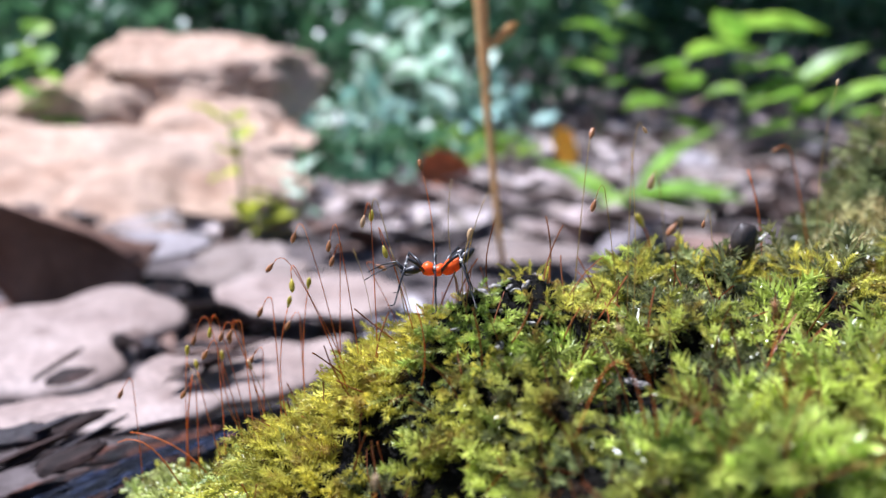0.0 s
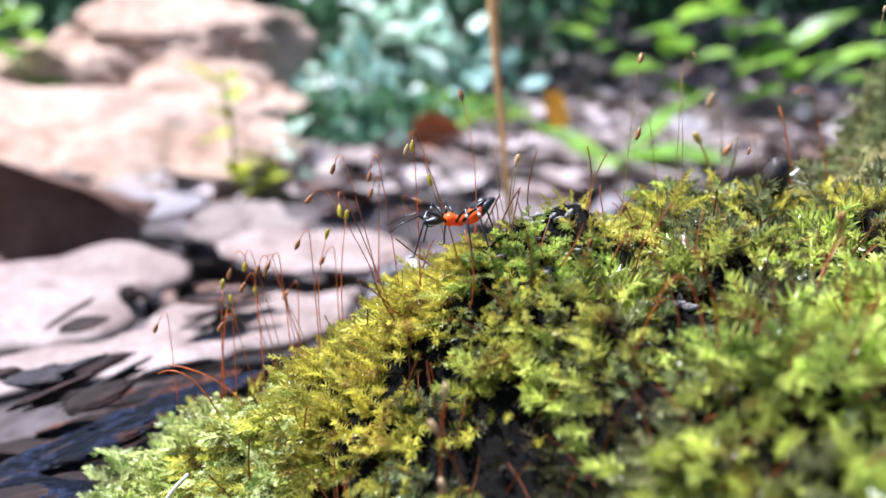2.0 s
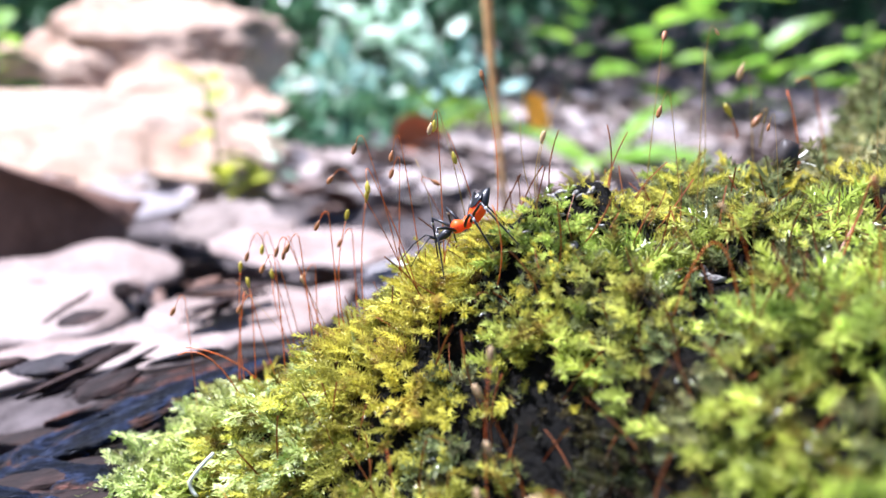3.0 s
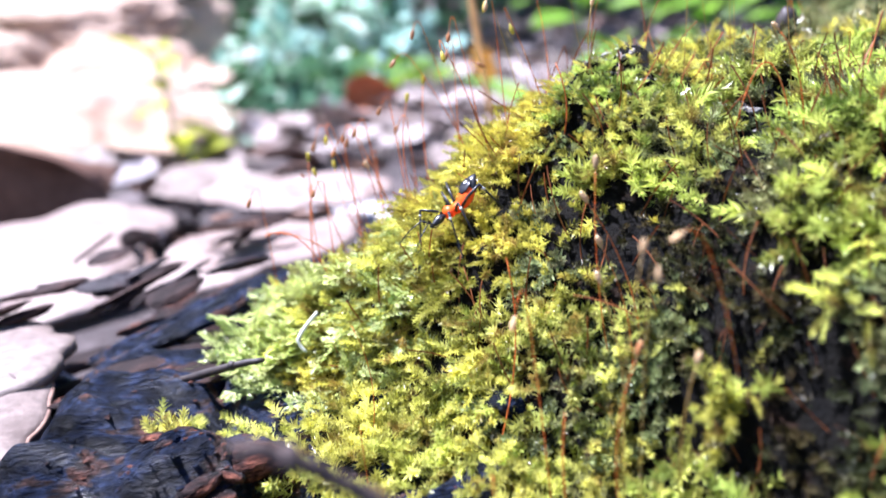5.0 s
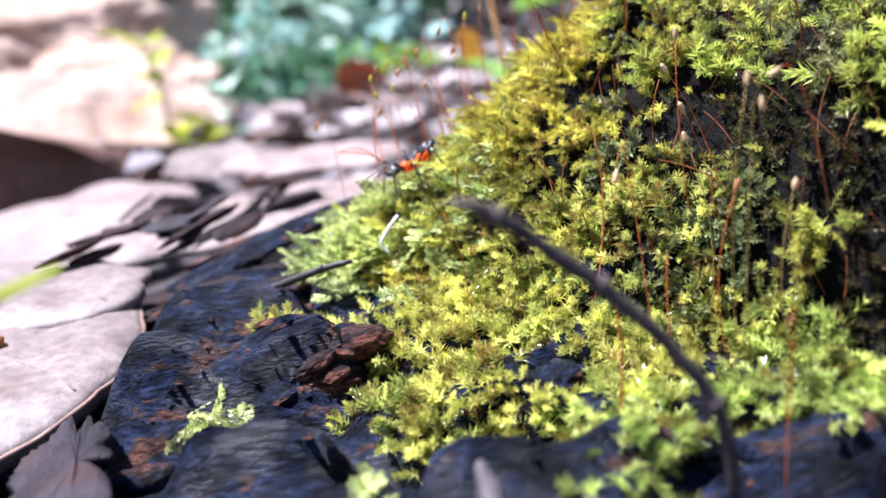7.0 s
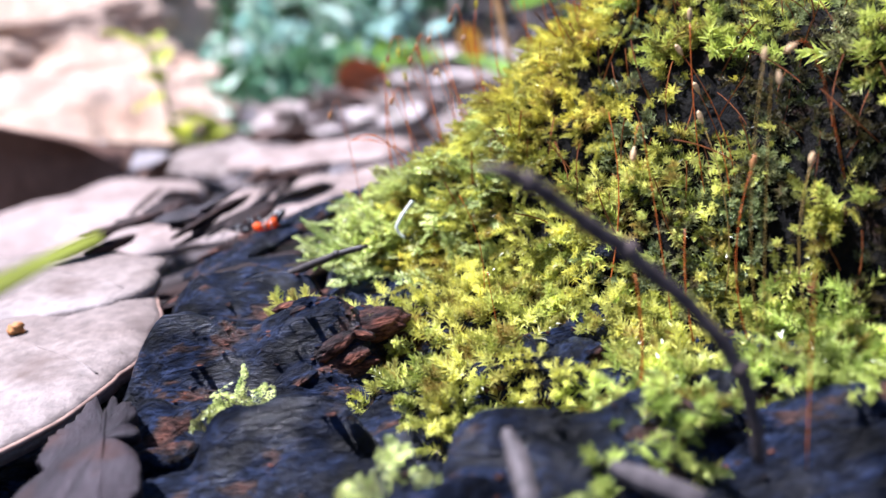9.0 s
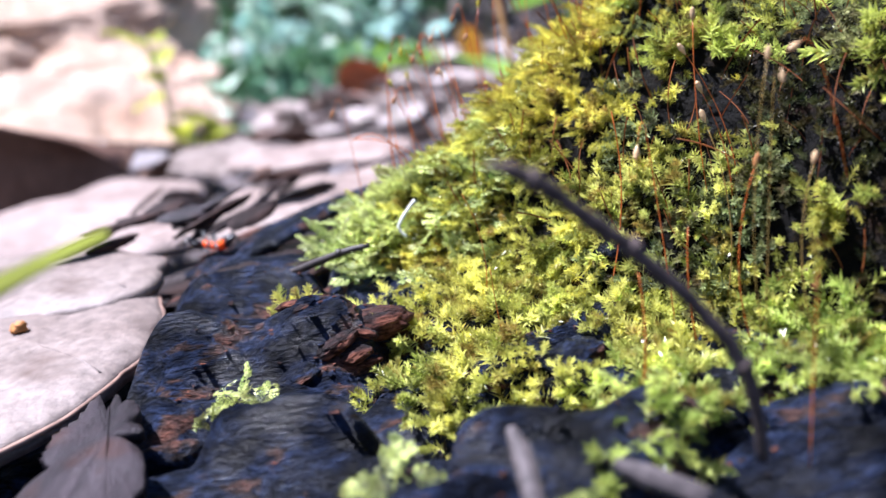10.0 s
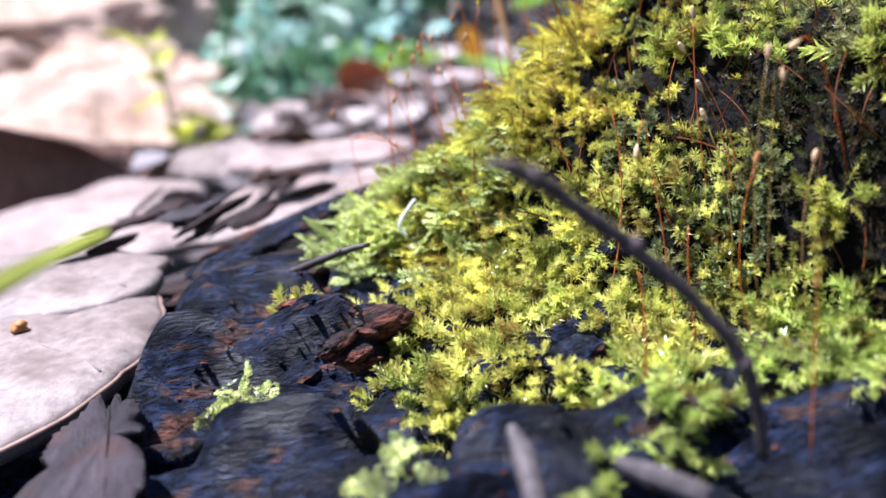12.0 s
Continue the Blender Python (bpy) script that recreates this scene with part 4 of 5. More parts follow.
def build_litter():
    """Fallen leaves over the forest floor, far from the log."""
    g = random.Random(12)
    kinds = []
    for k, (mat, label) in enumerate(((M_GREY, "grey dead leaf on the forest floor"), (M_DRY, "pale dead leaf on the forest floor"), (M_BROWN, "brown dead leaf on the forest floor"), (M_GREY, "grey curled leaf on the forest floor"))):
        kinds.append(dry_leaf((-0.3 - 0.1 * k, 0.45, ground_z(-0.3 - 0.1 * k, 0.45) + 0.008), (6, 4, 70 * k), 0.07, 0.042, mat, label, 0.25 + 0.1 * (k == 3), 20 + k))
    for k in range(150):
        y = 0.30 + 1.9 * g.random() ** 1.3
        x = g.uniform(-0.55, 0.75) * (0.35 + 0.65 * y) + (0.12 * y if g.random() < 0.6 else 0)
        if y < 0.35 and x > -0.02:
            continue
        turn = pose(x, y, ground_z(x, y) + 0.006 + 0.006 * g.random(), g.uniform(-22, 22), g.uniform(-22, 22), g.uniform(0, 360))
        copy_thing(g.choice(kinds), turn)
    for k in range(110):
        x, y = g.uniform(0.00, 0.45), g.uniform(0.55, 2.6)
        x *= 0.45 + 0.6 * y
        turn = pose(x, y, ground_z(x, y) + 0.010 + 0.008 * g.random(), g.uniform(-35, 15), g.uniform(-25, 25), g.uniform(0, 360))
        copy_thing(kinds[g.choice((0, 1, 1, 1, 3))], turn)
    r = np.random.default_rng(8)
    n = 1500
    y = 0.55 + 2.2 * r.random(n)
    x = r.uniform(-0.45, 0.75, n) * (0.3 + 0.7 * y)
    z = np.array([ground_z(a, b) for a, b in zip(x, y)]) + r.uniform(0.004, 0.018, n)
    way = np.stack([np.cos(x * 977), np.sin(x * 977), r.uniform(-0.35, 0.35, n)], 1)
    side = np.stack([-way[:, 1], way[:, 0], r.uniform(-0.4, 0.4, n)], 1)
    long, wide, bow = r.uniform(0.018, 0.036, n)[:, None], r.uniform(0.008, 0.017, n)[:, None], r.uniform(-0.006, 0.008, n)
    rows = []
    for t, w in ((-1, 0.1), (-0.5, 0.85), (0.1, 1.0), (0.6, 0.6), (1, 0.06)):
        for v in (-1, 0, 1):
            p = np.stack([x, y, z], 1) + way * long * t + side * wide * w * v
            p[:, 2] += bow * (v * v + 0.6 * t * t)
            rows.append(p)
    verts = np.stack(rows, 1).reshape(-1, 3)
    quads = np.array([(3 * i + j, 3 * i + j + 3, 3 * i + j + 4, 3 * i + j + 1) for i in range(4) for j in range(2)])
    faces = (np.arange(n)[:, None, None] * 15 + quads[None]).reshape(-1, 4)
    tagged(new("leaf_litter", mesh_of("leaf_litter", verts, faces, M_LITTER, True)), "grey and pinkish dead leaf litter on the forest floor", "leaf litter", kind="stuff")
    scraps = [dry_leaf((-0.10, 0.215, ground_z(-0.10, 0.215) + 0.004), (12, -9, 40), 0.022, 0.010, M_BROWN, "small brown scrap of dead leaf", 0.4, 31, 1.0, 0.0004, 0.10), dry_leaf((-0.05, 0.235, ground_z(-0.05, 0.235) + 0.004), (-10, 8, 120), 0.026, 0.009, M_SCRAP, "small dark scrap of dead leaf", 0.5, 33, 1.0, 0.0004, 0.10)]
    for k in range(46):
        x, y = g.uniform(-0.17, -0.01), g.uniform(0.19, 0.50)
        x *= 0.5 + 1.6 * y
        copy_thing(scraps[k % 2], pose(x, y, ground_z(x, y) + g.uniform(0.010, 0.020), g.uniform(-25, 25), g.uniform(-25, 25), g.uniform(0, 360)))


build_litter()


# ---- plants behind ----
def leaf_cloud(count, spread, size, seed, droop=0.2, face=None):
    """Small pointed leaves in a loose crown."""
    g = np.random.default_rng(seed)
    p = g.normal(size=(count, 3))
    p = p / np.linalg.norm(p, axis=1, keepdims=True) * (g.random((count, 1)) ** 0.45) * np.array(spread)
    d = g.normal(size=(count, 3)) + np.array([0, -0.3, -droop])
    d /= np.linalg.norm(d, axis=1, keepdims=True)
    s = np.cross(d, g.normal(size=(count, 3)) * (0.5 if face else 1.0) + np.array(face or (0, 0, 1.5)))
    s /= np.linalg.norm(s, axis=1, keepdims=True)
    n = np.cross(s, d)
    k = size * g.uniform(0.6, 1.3, (count, 1))
    v = np.stack([p, p + d * k * 0.35 + s * k * 0.26 + n * k * 0.05, p + d * k * 0.7 + s * k * 0.2 + n * k * 0.03, p + d * k - n * k * 0.12, p + d * k * 0.7 - s * k * 0.2 + n * k * 0.03, p + d * k * 0.35 - s * k * 0.26 + n * k * 0.05], 1)
    f = np.arange(count)[:, None] * 6 + np.array([[0, 1, 2, 3, 4, 5]])
    return v.reshape(-1, 3), f


def bush(name, at, spread, size, count, mat, seed, label, stems=5, face=None):
    base = new(name)
    base.location = (at[0], at[1], 0)
    v, f = leaf_cloud(count, spread, size, seed, 0.2, face)
    v = v + np.array([0, 0, at[2]])
    ob = new("foliage", mesh_of("foliage", v, f, mat))
    ob.parent = base
    g = random.Random(seed)
    for _ in range(stems):
        end = (g.uniform(-0.7, 0.7) * spread[0], g.uniform(-0.7, 0.7) * spread[1], at[2] + g.uniform(-0.3, 0.6) * spread[2])
        pts = curve_points((end[0] * 0.1, end[1] * 0.1, -0.02), (end[0] * 0.3, end[1] * 0.3, end[2] * 0.6), end, 7)
        part("stem", tube(pts, [max(0.004, size * 0.06) * (1 - 0.1 * k) for k in range(7)], 5), M_TWIG, base)
    return tagged(base, label, "plant", group="undergrowth")


def broad_leaf(length, width, fold=0.3, droop=0.35):
    """One ovate leaf along x, folded at its midrib and drooping to its tip."""
    verts, faces, nu, nv = [], [], 10, 6
    for i in range(nu + 1):
        t = i / nu
        w = width / 2 * math.sin(math.pi * min(1, t * 0.98 + 0.02) ** 0.75)
        for j in range(nv + 1):
            v = j / nv * 2 - 1
            verts.append((t * length, v * w, abs(v) * w * fold - droop * length * t * t * 0.6 + 0.01 * length * math.sin(12 * t - 5 * abs(v))))
    for i in range(nu):
        for j in range(nv):
            a = i * (nv + 1) + j
            faces.append((a, a + nv + 1, a + nv + 2, a + 1))
    return verts, faces


def leafy_plant(name, at, tall, leaves, length, width, mat, seed, label, lean=(0, 0), spread=1.0):
    """A seedling: a stem with leaves on short stalks, each leaf a part of its own."""
    g = random.Random(seed)
    base = new(name)
    base.location = at
    tip = (lean[0], lean[1], tall)
    part("stem", tube(curve_points((0, 0, -0.03), (0, 0, tall * 0.6), tip, 8), [0.0022 * (1 - 0.08 * k) for k in range(8)], 6), M_STEM, base)
    me = mesh_of("leaf", *broad_leaf(length, width), mat, True)
    for k in range(leaves):
        t = 0.35 + 0.65 * (k + 0.5) / leaves
        p = curve_points((0, 0, -0.03), (0, 0, tall * 0.6), tip, 50)[int(49 * t)]
        ob = new("leaf", me)
        ob.parent = base
        ob.matrix_basis = pose(p.x, p.y, p.z, g.uniform(-20, 20), g.uniform(-45, 15), k * 137 + g.uniform(-25, 25)) @ Matrix.Scale(g.uniform(0.7, 1.2) * spread, 4)
    return tagged(base, label, "plant", group="undergrowth")


bush("pale_plant", (-0.030, 1.30, 0.12), (0.12, 0.07, 0.11), 0.056, 56, M_PALE, 1, "low plant with pale blue-green leaves", face=(-0.5, -0.9, 1.1))
bush("pale_plant", (-0.14, 1.32, 0.03), (0.12, 0.08, 0.08), 0.048, 34, M_PALE, 11, "low pale plant beside the rocks", face=(-0.5, -0.9, 1.1))
bush("pale_plant", (0.06, 1.38, 0.04), (0.12, 0.08, 0.09), 0.046, 50, M_TEAL, 12, "low blue-green plant at the shrub's foot", face=(-0.5, -0.9, 1.1))
bush("shrub", (-0.62, 2.1, 0.32), (0.6, 0.30, 0.36), 0.06, 1700, M_BUSH, 2, "dark green shrub behind the rocks")
bush("shrub", (-0.72, 1.50, 0.15), (0.26, 0.12, 0.15), 0.05, 420, M_BUSH, 8, "dark green shrub beside the rocks")
bush("ground_ivy", (-0.06, 1.02, 0.015), (0.11, 0.08, 0.045), 0.032, 110, M_BUSH, 14, "low dark green herb beside the rocks", 3)
bush("ground_ivy", (0.03, 1.10, 0.005), (0.10, 0.08, 0.035), 0.032, 90, M_BRIGHT, 15, "low green herb on the litter", 3)
bush("ground_ivy", (-0.10, 1.12, 0.04), (0.10, 0.06, 0.05), 0.036, 60, M_TEAL, 16, "low blue-green herb beside the rocks", 3)
bush("ground_ivy", (-0.105, 0.90, 0.000), (0.085, 0.07, 0.045), 0.034, 120, M_BUSH, 17, "low dark green herb beside the rocks", 3)
bush("ground_ivy", (-0.045, 0.98, 0.000), (0.085, 0.06, 0.050), 0.034, 110, M_BUSH, 18, "low dark green herb before the pale plant", 3)
bush("shrub", (-0.05, 1.52, 0.12), (0.24, 0.10, 0.17), 0.045, 420, M_BUSH, 7, "dark green shrub behind the pale plant")
bush("shrub", (0.05, 1.9, 0.22), (0.40, 0.25, 0.26), 0.05, 1100, M_BUSH, 3, "dark green shrub in forest shade")
bush("shrub", (0.62, 2.5, 0.36), (0.5, 0.30, 0.32), 0.06, 1300, M_BUSH, 4, "dark green shrub in forest shade")
bush("shrub", (1.25, 2.2, 0.36), (0.45, 0.35, 0.36), 0.06, 1300, M_BUSH, 6, "dark green shrub in forest shade")
leafy_plant("seedling", (-0.150, 0.615, -0.01), 0.090, 6, 0.034, 0.024, M_LIME, 21, "small yellow-green seedling before the rocks", (-0.01, 0))
leafy_plant("seedling", (-0.135, 0.58, -0.01), 0.030, 4, 0.032, 0.022, M_LIME, 22, "small yellow-green seedling before the rocks")
leafy_plant("seedling", (-0.110, 0.63, -0.01), 0.050, 5, 0.032, 0.022, M_PALE, 23, "small pale seedling beside the rocks")
leafy_plant("seedling", (-0.50, 1.03, -0.01), 0.17, 7, 0.060, 0.040, M_BRIGHT, 24, "yellow-green seedling behind the slab")
leafy_plant("bright_plant", (0.34, 1.26, -0.02), 0.16, 6, 0.10, 0.055, M_BRIGHT, 25, "sunlit plant with broad bright green leaves", (0.03, 0))
leafy_plant("bright_plant", (0.45, 1.25, -0.02), 0.22, 7, 0.10, 0.055, M_BRIGHT, 26, "sunlit plant with broad bright green leaves", (-0.02, 0))
leafy_plant("bright_plant", (0.47, 1.13, -0.02), 0.13, 7, 0.09, 0.05, M_BRIGHT, 27, "sunlit plant with broad green leaves", (0.02, 0))
leafy_plant("bright_plant", (0.55, 1.04, -0.02), 0.15, 7, 0.08, 0.05, M_BRIGHT, 28, "sunlit plant with broad green leaves", (0.02, 0))
leafy_plant("bright_plant", (0.28, 1.5, -0.02), 0.26, 7, 0.09, 0.05, M_BRIGHT, 29, "sunlit plant with broad green leaves", (0.02, 0))
leafy_plant("ground_herb", (0.135, 0.70, -0.01), 0.022, 5, 0.10, 0.026, M_BRIGHT, 30, "low green herb with long leaves on the litter", (0.05, 0))
v, f = leaf_cloud(22000, (9.0, 2.2, 2.6), 0.20, 9)
tagged(new("far_woods", mesh_of("far_woods", v + np.array([0, 6.5, 1.6]), f, M_BUSH)), "dense dark green forest undergrowth far behind", "woods", kind="stuff")


def tree(at, height_m, radius, seed, label):
    """A forest tree: a tapered trunk with limbs and a loose crown high above."""
    g = random.Random(seed)
    base = new("tree")
    base.location = at
    pts = [Vector((0.05 * g.uniform(-1, 1) * k / 8, 0.05 * g.uniform(-1, 1) * k / 8, height_m * k / 8 - 0.1)) for k in range(9)]
    part("trunk", tube(pts, [radius * (1.25 - 0.09 * k) for k in range(9)], 14), M_BARK, base)
    for k in range(5):
        p = pts[5 + k % 3]
        a = k * 1.3 + g.random()
        end = p + Vector((math.cos(a) * 0.9, math.sin(a) * 0.9, 0.7))
        part("limb", tube(curve_points(p, p.lerp(end, 0.5) + Vector((0, 0, 0.15)), end, 6), [radius * 0.35 * (1 - 0.13 * i) for i in range(6)], 7), M_BARK, base)
    v, f = leaf_cloud(1600, (1.3, 1.3, 0.8), 0.12, seed)
    ob = new("crown", mesh_of("crown", v + np.array([0, 0, height_m + 0.2]), f, M_BUSH))
    ob.parent = base
    return tagged(base, label, "tree", group="trees behind")


tree((-0.42, 3.0, 0.10), 3.6, 0.075, 51, "grey-brown forest tree trunk behind the shrubs")
tree((0.12, 3.6, 0.15), 3.8, 0.10, 52, "pale grey forest tree trunk behind the shrubs")
tree((1.5, 4.2, 0.20), 4.0, 0.12, 53, "grey-brown forest tree far behind")


# ---- spore stalks, twigs and scraps on the moss ----
def sporophyte(base, tip, apex, style, cap_mat, seta_mat, radius, cap=1.0):
    """A moss spore stalk: a thin seta and, on most, an egg-shaped capsule with its beak."""
    radius *= 0.62
    root = Vector(base)
    ob_base = new("spore_stalk")
    ob_base.location = root
    b, t = Vector((0, 0, 0)), Vector(tip) - root
    if apex is None:
        side = Vector((0.16 * t.length * math.sin(t.x * 9000), 0.08 * t.length * math.cos(t.z * 7000), 0))
        pts = curve_points(b, t * 0.5 + side, t, 9)
    elif style == "nod":
        a = Vector(apex) - root
        lower = curve_points(b, a * 0.55 + Vector((0.12 * (b - a).x, 0, 0.0)), a, 8)
        over = curve_points(a, a + (a - lower[-2]) * 0.7 + (t - a) * 0.15, t, 5)
        pts = lower + over[1:]
    else:
        pts = curve_points(b, 2 * (Vector(apex) - root) - t * 0.5, t, 10)
    n = len(pts)
    part("seta", tube(pts, [radius * (0.95 - 0.35 * k / n) for k in range(n)], 6), seta_mat, ob_base)
    if style != "none":
        way = (pts[-1] - pts[-2]).normalized()
        turn = way.to_track_quat("Z", "Y").to_matrix()
        length, wide = 0.00062 * cap, 0.00028 * cap
        profile = ((0.0, 0.25), (0.18, 0.5), (0.45, 0.95), (0.7, 1.0), (0.86, 0.8), (0.93, 0.86), (1.0, 0.5), (1.12, 0.08))
        bm = bmesh.new()
        rings = []
        for h, r in profile:
            rings.append([bm.verts.new(turn @ Vector((math.cos(q) * r * wide, math.sin(q) * r * wide, (h - 0.15) * length * 2)) + pts[-1]) for q in (2 * math.pi * k / 10 for k in range(10))])
        for p, q in zip(rings, rings[1:]):
            for k in range(10):
                bm.faces.new((p[k], p[(k + 1) % 10], q[(k + 1) % 10], q[k]))
        bm.faces.new(rings[0][::-1])
        bm.faces.new(rings[-1])
        part("capsule", bm, cap_mat, ob_base, "swollen spore capsule")
    pale = "pale" if seta_mat == M_SETA_PALE else "rust-red"
    what = {"nod": "with a nodding capsule", "up": "with an upright capsule", "none": "that has lost its capsule"}[style]
    return tagged(ob_base, "thin %s moss spore stalk %s" % (pale, what), "spore stalk", group="spore stalks in the moss")


def twig(points, radii, mat):
    dense = []
    for a, b in zip(points, points[1:]):
        for k in range(4):
            p = Vector(a).lerp(Vector(b), k / 4)
            dense.append(p + 0.00012 * noise.noise_vector(p * 900))
    dense.append(Vector(points[-1]))
    r = np.interp(np.linspace(0, len(radii) - 1, len(dense)), range(len(radii)), radii)
    r = [float(v) * (1 + 0.25 * noise.noise(p * 1500)) for v, p in zip(r, dense)]
    ob = part("twig", tube(dense, r, 9), mat, None)
    for k in (0.2, 0.45, 0.75):
        i = int(k * (len(dense) - 1))
        part("knot", blob((r[i] * 1.35,) * 3, dense[i] + Vector((0, 0, r[i] * 0.2)), None, 0.5, k * 9, 8, 6), mat, ob)
    return tagged(ob, "thin dark dead twig lying across the moss", "twig", group="dead twigs")


def curl(points):
    pts = curve_points(points[0], points[2], points[3], 8) + curve_points(points[3], points[4], points[5], 5)[1:]
    ob = part("dead_stem", tube(pts, [0.00022] * 11 + [0.00012], 7), M_WHITE, None)
    return tagged(ob, "curled white dead plant stem on the moss", "plant stem")


def stick(points):
    ob = part("wood_splinter", tube([Vector(p) for p in points], [0.0004, 0.0008, 0.0008, 0.0007], 8), M_SPLINTER, None, smooth_faces=False)
    return tagged(ob, "grey-brown splinter of wood among the moss", "wood splinter", group="wood splinters")


def grass_stalk(points, joint, tip):
    base = new("grass_stalk")
    root = Vector(points[0])
    base.location = root
    part("stem", tube([Vector(p) - root for p in points], [0.0007, 0.0008, 0.0009, 0.0011, 0.0015, 0.0018, 0.0017], 8), M_STRAW, base)
    a, b = Vector(joint) - root, Vector(tip) - root
    bm = bmesh.new()
    rows = []
    for k, p in enumerate(curve_points(a, a.lerp(b, 0.5) + Vector((0.002, 0, 0.002)), b, 8)):
        w = 0.0022 * math.sin(math.pi * (0.15 + 0.82 * k / 7))
        rows.append([bm.verts.new(p + Vector((s * w, abs(s) * 0.4 * w + d, 0))) for s, d in ((-1, 0), (0, 0.0002), (1, 0), (0, 0.0008))])
    for p, q in zip(rows, rows[1:]):
        for k in range(4):
            bm.faces.new((p[k], p[(k + 1) % 4], q[(k + 1) % 4], q[k]))
    part("dry_blade", bm, M_STRAW, base, "pale dry grass blade")
    return tagged(base, "tall straw-coloured dry grass stalk behind the moss", "grass")


def dark_pod(at, foot):
    base = new("seed_pod")
    root = Vector(foot)
    base.location = root
    p = Vector(at) - root
    part("pod", blob((0.00155, 0.0014, 0.0024), p, Euler((0, 0.1, 0)).to_matrix(), 0.15, 3, 16, 12), M_POD, base, "dark brown oval pod")
    part("stalk", tube(curve_points((0, 0, -0.002), p * 0.4, p - Vector((0, 0, 0.002)), 5), [0.0003] * 5, 6), M_TWIG, base)
    return tagged(base, "dark brown oval seed pod standing in the moss", "seed pod")


sporophyte((-0.00126, 0.08375, 0.07992), (-0.00238, 0.08987, 0.09504), None, "up", M_CAP_BROWN, M_SETA, 0.00011, 1.00)
sporophyte((-0.00686, 0.08217, 0.07605), (-0.00829, 0.08485, 0.09062), (-0.00764, 0.08507, 0.09166), "nod", M_CAP_PALE, M_SETA, 0.00011, 1.00)
sporophyte((-0.00366, 0.08708, 0.07680), (-0.00781, 0.08893, 0.09056), (-0.00720, 0.08913, 0.09153), "nod", M_CAP_YELLOW, M_SETA_PALE, 0.00011, 1.00)
sporophyte((-0.00283, 0.08032, 0.07877), (-0.00608, 0.08224, 0.08791), (-0.00648, 0.08263, 0.08977), "nod", M_CAP_YELLOW, M_SETA, 0.00011, 1.00)
sporophyte((-0.00891, 0.08580, 0.07160), (-0.01244, 0.08824, 0.08729), (-0.01158, 0.08855, 0.08874), "nod", M_CAP_BROWN, M_SETA, 0.00011, 1.00)
sporophyte((-0.01068, 0.08771, 0.06974), (-0.01658, 0.09039, 0.08782), (-0.01544, 0.09046, 0.08813), "nod", M_CAP_BROWN, M_SETA, 0.00011, 1.00)
sporophyte((-0.00986, 0.08719, 0.07042), (-0.01910, 0.08968, 0.08441), (-0.01720, 0.08971, 0.08454), "nod", M_CAP_BROWN, M_SETA, 0.00011, 1.00)
sporophyte((-0.00924, 0.07857, 0.07249), (-0.01474, 0.07766, 0.08554), (-0.01446, 0.07877, 0.08646), "nod", M_CAP_YELLOW, M_SETA, 0.00011, 1.00)
sporophyte((-0.01176, 0.08840, 0.06876), (-0.01241, 0.09083, 0.08501), (-0.01164, 0.09103, 0.08595), "nod", M_CAP_BROWN, M_SETA, 0.00011, 1.00)
sporophyte((-0.02362, 0.09319, 0.05803), (-0.03016, 0.09568, 0.07407), (-0.02858, 0.09609, 0.07602), "nod", M_CAP_BROWN, M_SETA, 0.00011, 1.00)
sporophyte((-0.02316, 0.09412, 0.05854), (-0.02859, 0.09682, 0.07465), (-0.02776, 0.09708, 0.07587), "nod", M_CAP_YELLOW, M_SETA, 0.00011, 1.00)
sporophyte((-0.02121, 0.09322, 0.05985), (-0.02583, 0.09573, 0.07428), (-0.02501, 0.09601, 0.07562), "nod", M_CAP_BROWN, M_SETA, 0.00011, 1.00)
sporophyte((-0.01916, 0.09357, 0.05918), (-0.02329, 0.09488, 0.07025), None, "up", M_CAP_PALE, M_SETA_PALE, 0.00011, 1.00)
sporophyte((-0.02242, 0.09695, 0.05521), (-0.03207, 0.09870, 0.06899), None, "up", M_CAP_BROWN, M_SETA_PALE, 0.00006, 0.60)
sporophyte((0.00243, 0.07911, 0.08190), (0.00081, 0.08068, 0.09506), None, "none", M_CAP_PALE, M_SETA_PALE, 0.00007, 1.00)
sporophyte((0.00249, 0.07911, 0.08192), (0.00443, 0.08045, 0.09398), None, "none", M_CAP_PALE, M_SETA_PALE, 0.00007, 1.00)
sporophyte((0.00262, 0.07797, 0.08108), (0.00245, 0.07849, 0.08949), None, "up", M_CAP_PALE, M_SETA_PALE, 0.00010, 1.00)
sporophyte((0.01220, 0.07580, 0.08042), (0.01395, 0.07852, 0.09938), (0.01337, 0.07756, 0.09482), "up", M_CAP_BROWN, M_SETA_PALE, 0.00008, 1.00)
sporophyte((0.01817, 0.08113, 0.07930), (0.01531, 0.08223, 0.09271), (0.01628, 0.08249, 0.09394), "nod", M_CAP_BROWN, M_SETA_PALE, 0.00008, 1.00)
sporophyte((0.01765, 0.07516, 0.07814), (0.01869, 0.07770, 0.10034), (0.01764, 0.07690, 0.09651), "up", M_CAP_PALE, M_SETA_PALE, 0.00007, 0.60)
sporophyte((0.01797, 0.07516, 0.07862), (0.01758, 0.07731, 0.09847), None, "none", M_CAP_PALE, M_SETA_PALE, 0.00007, 1.00)
sporophyte((0.01936, 0.06540, 0.07936), (0.01684, 0.06580, 0.09719), (0.01765, 0.06554, 0.09448), "up", M_CAP_PALE, M_SETA_PALE, 0.00008, 1.00)
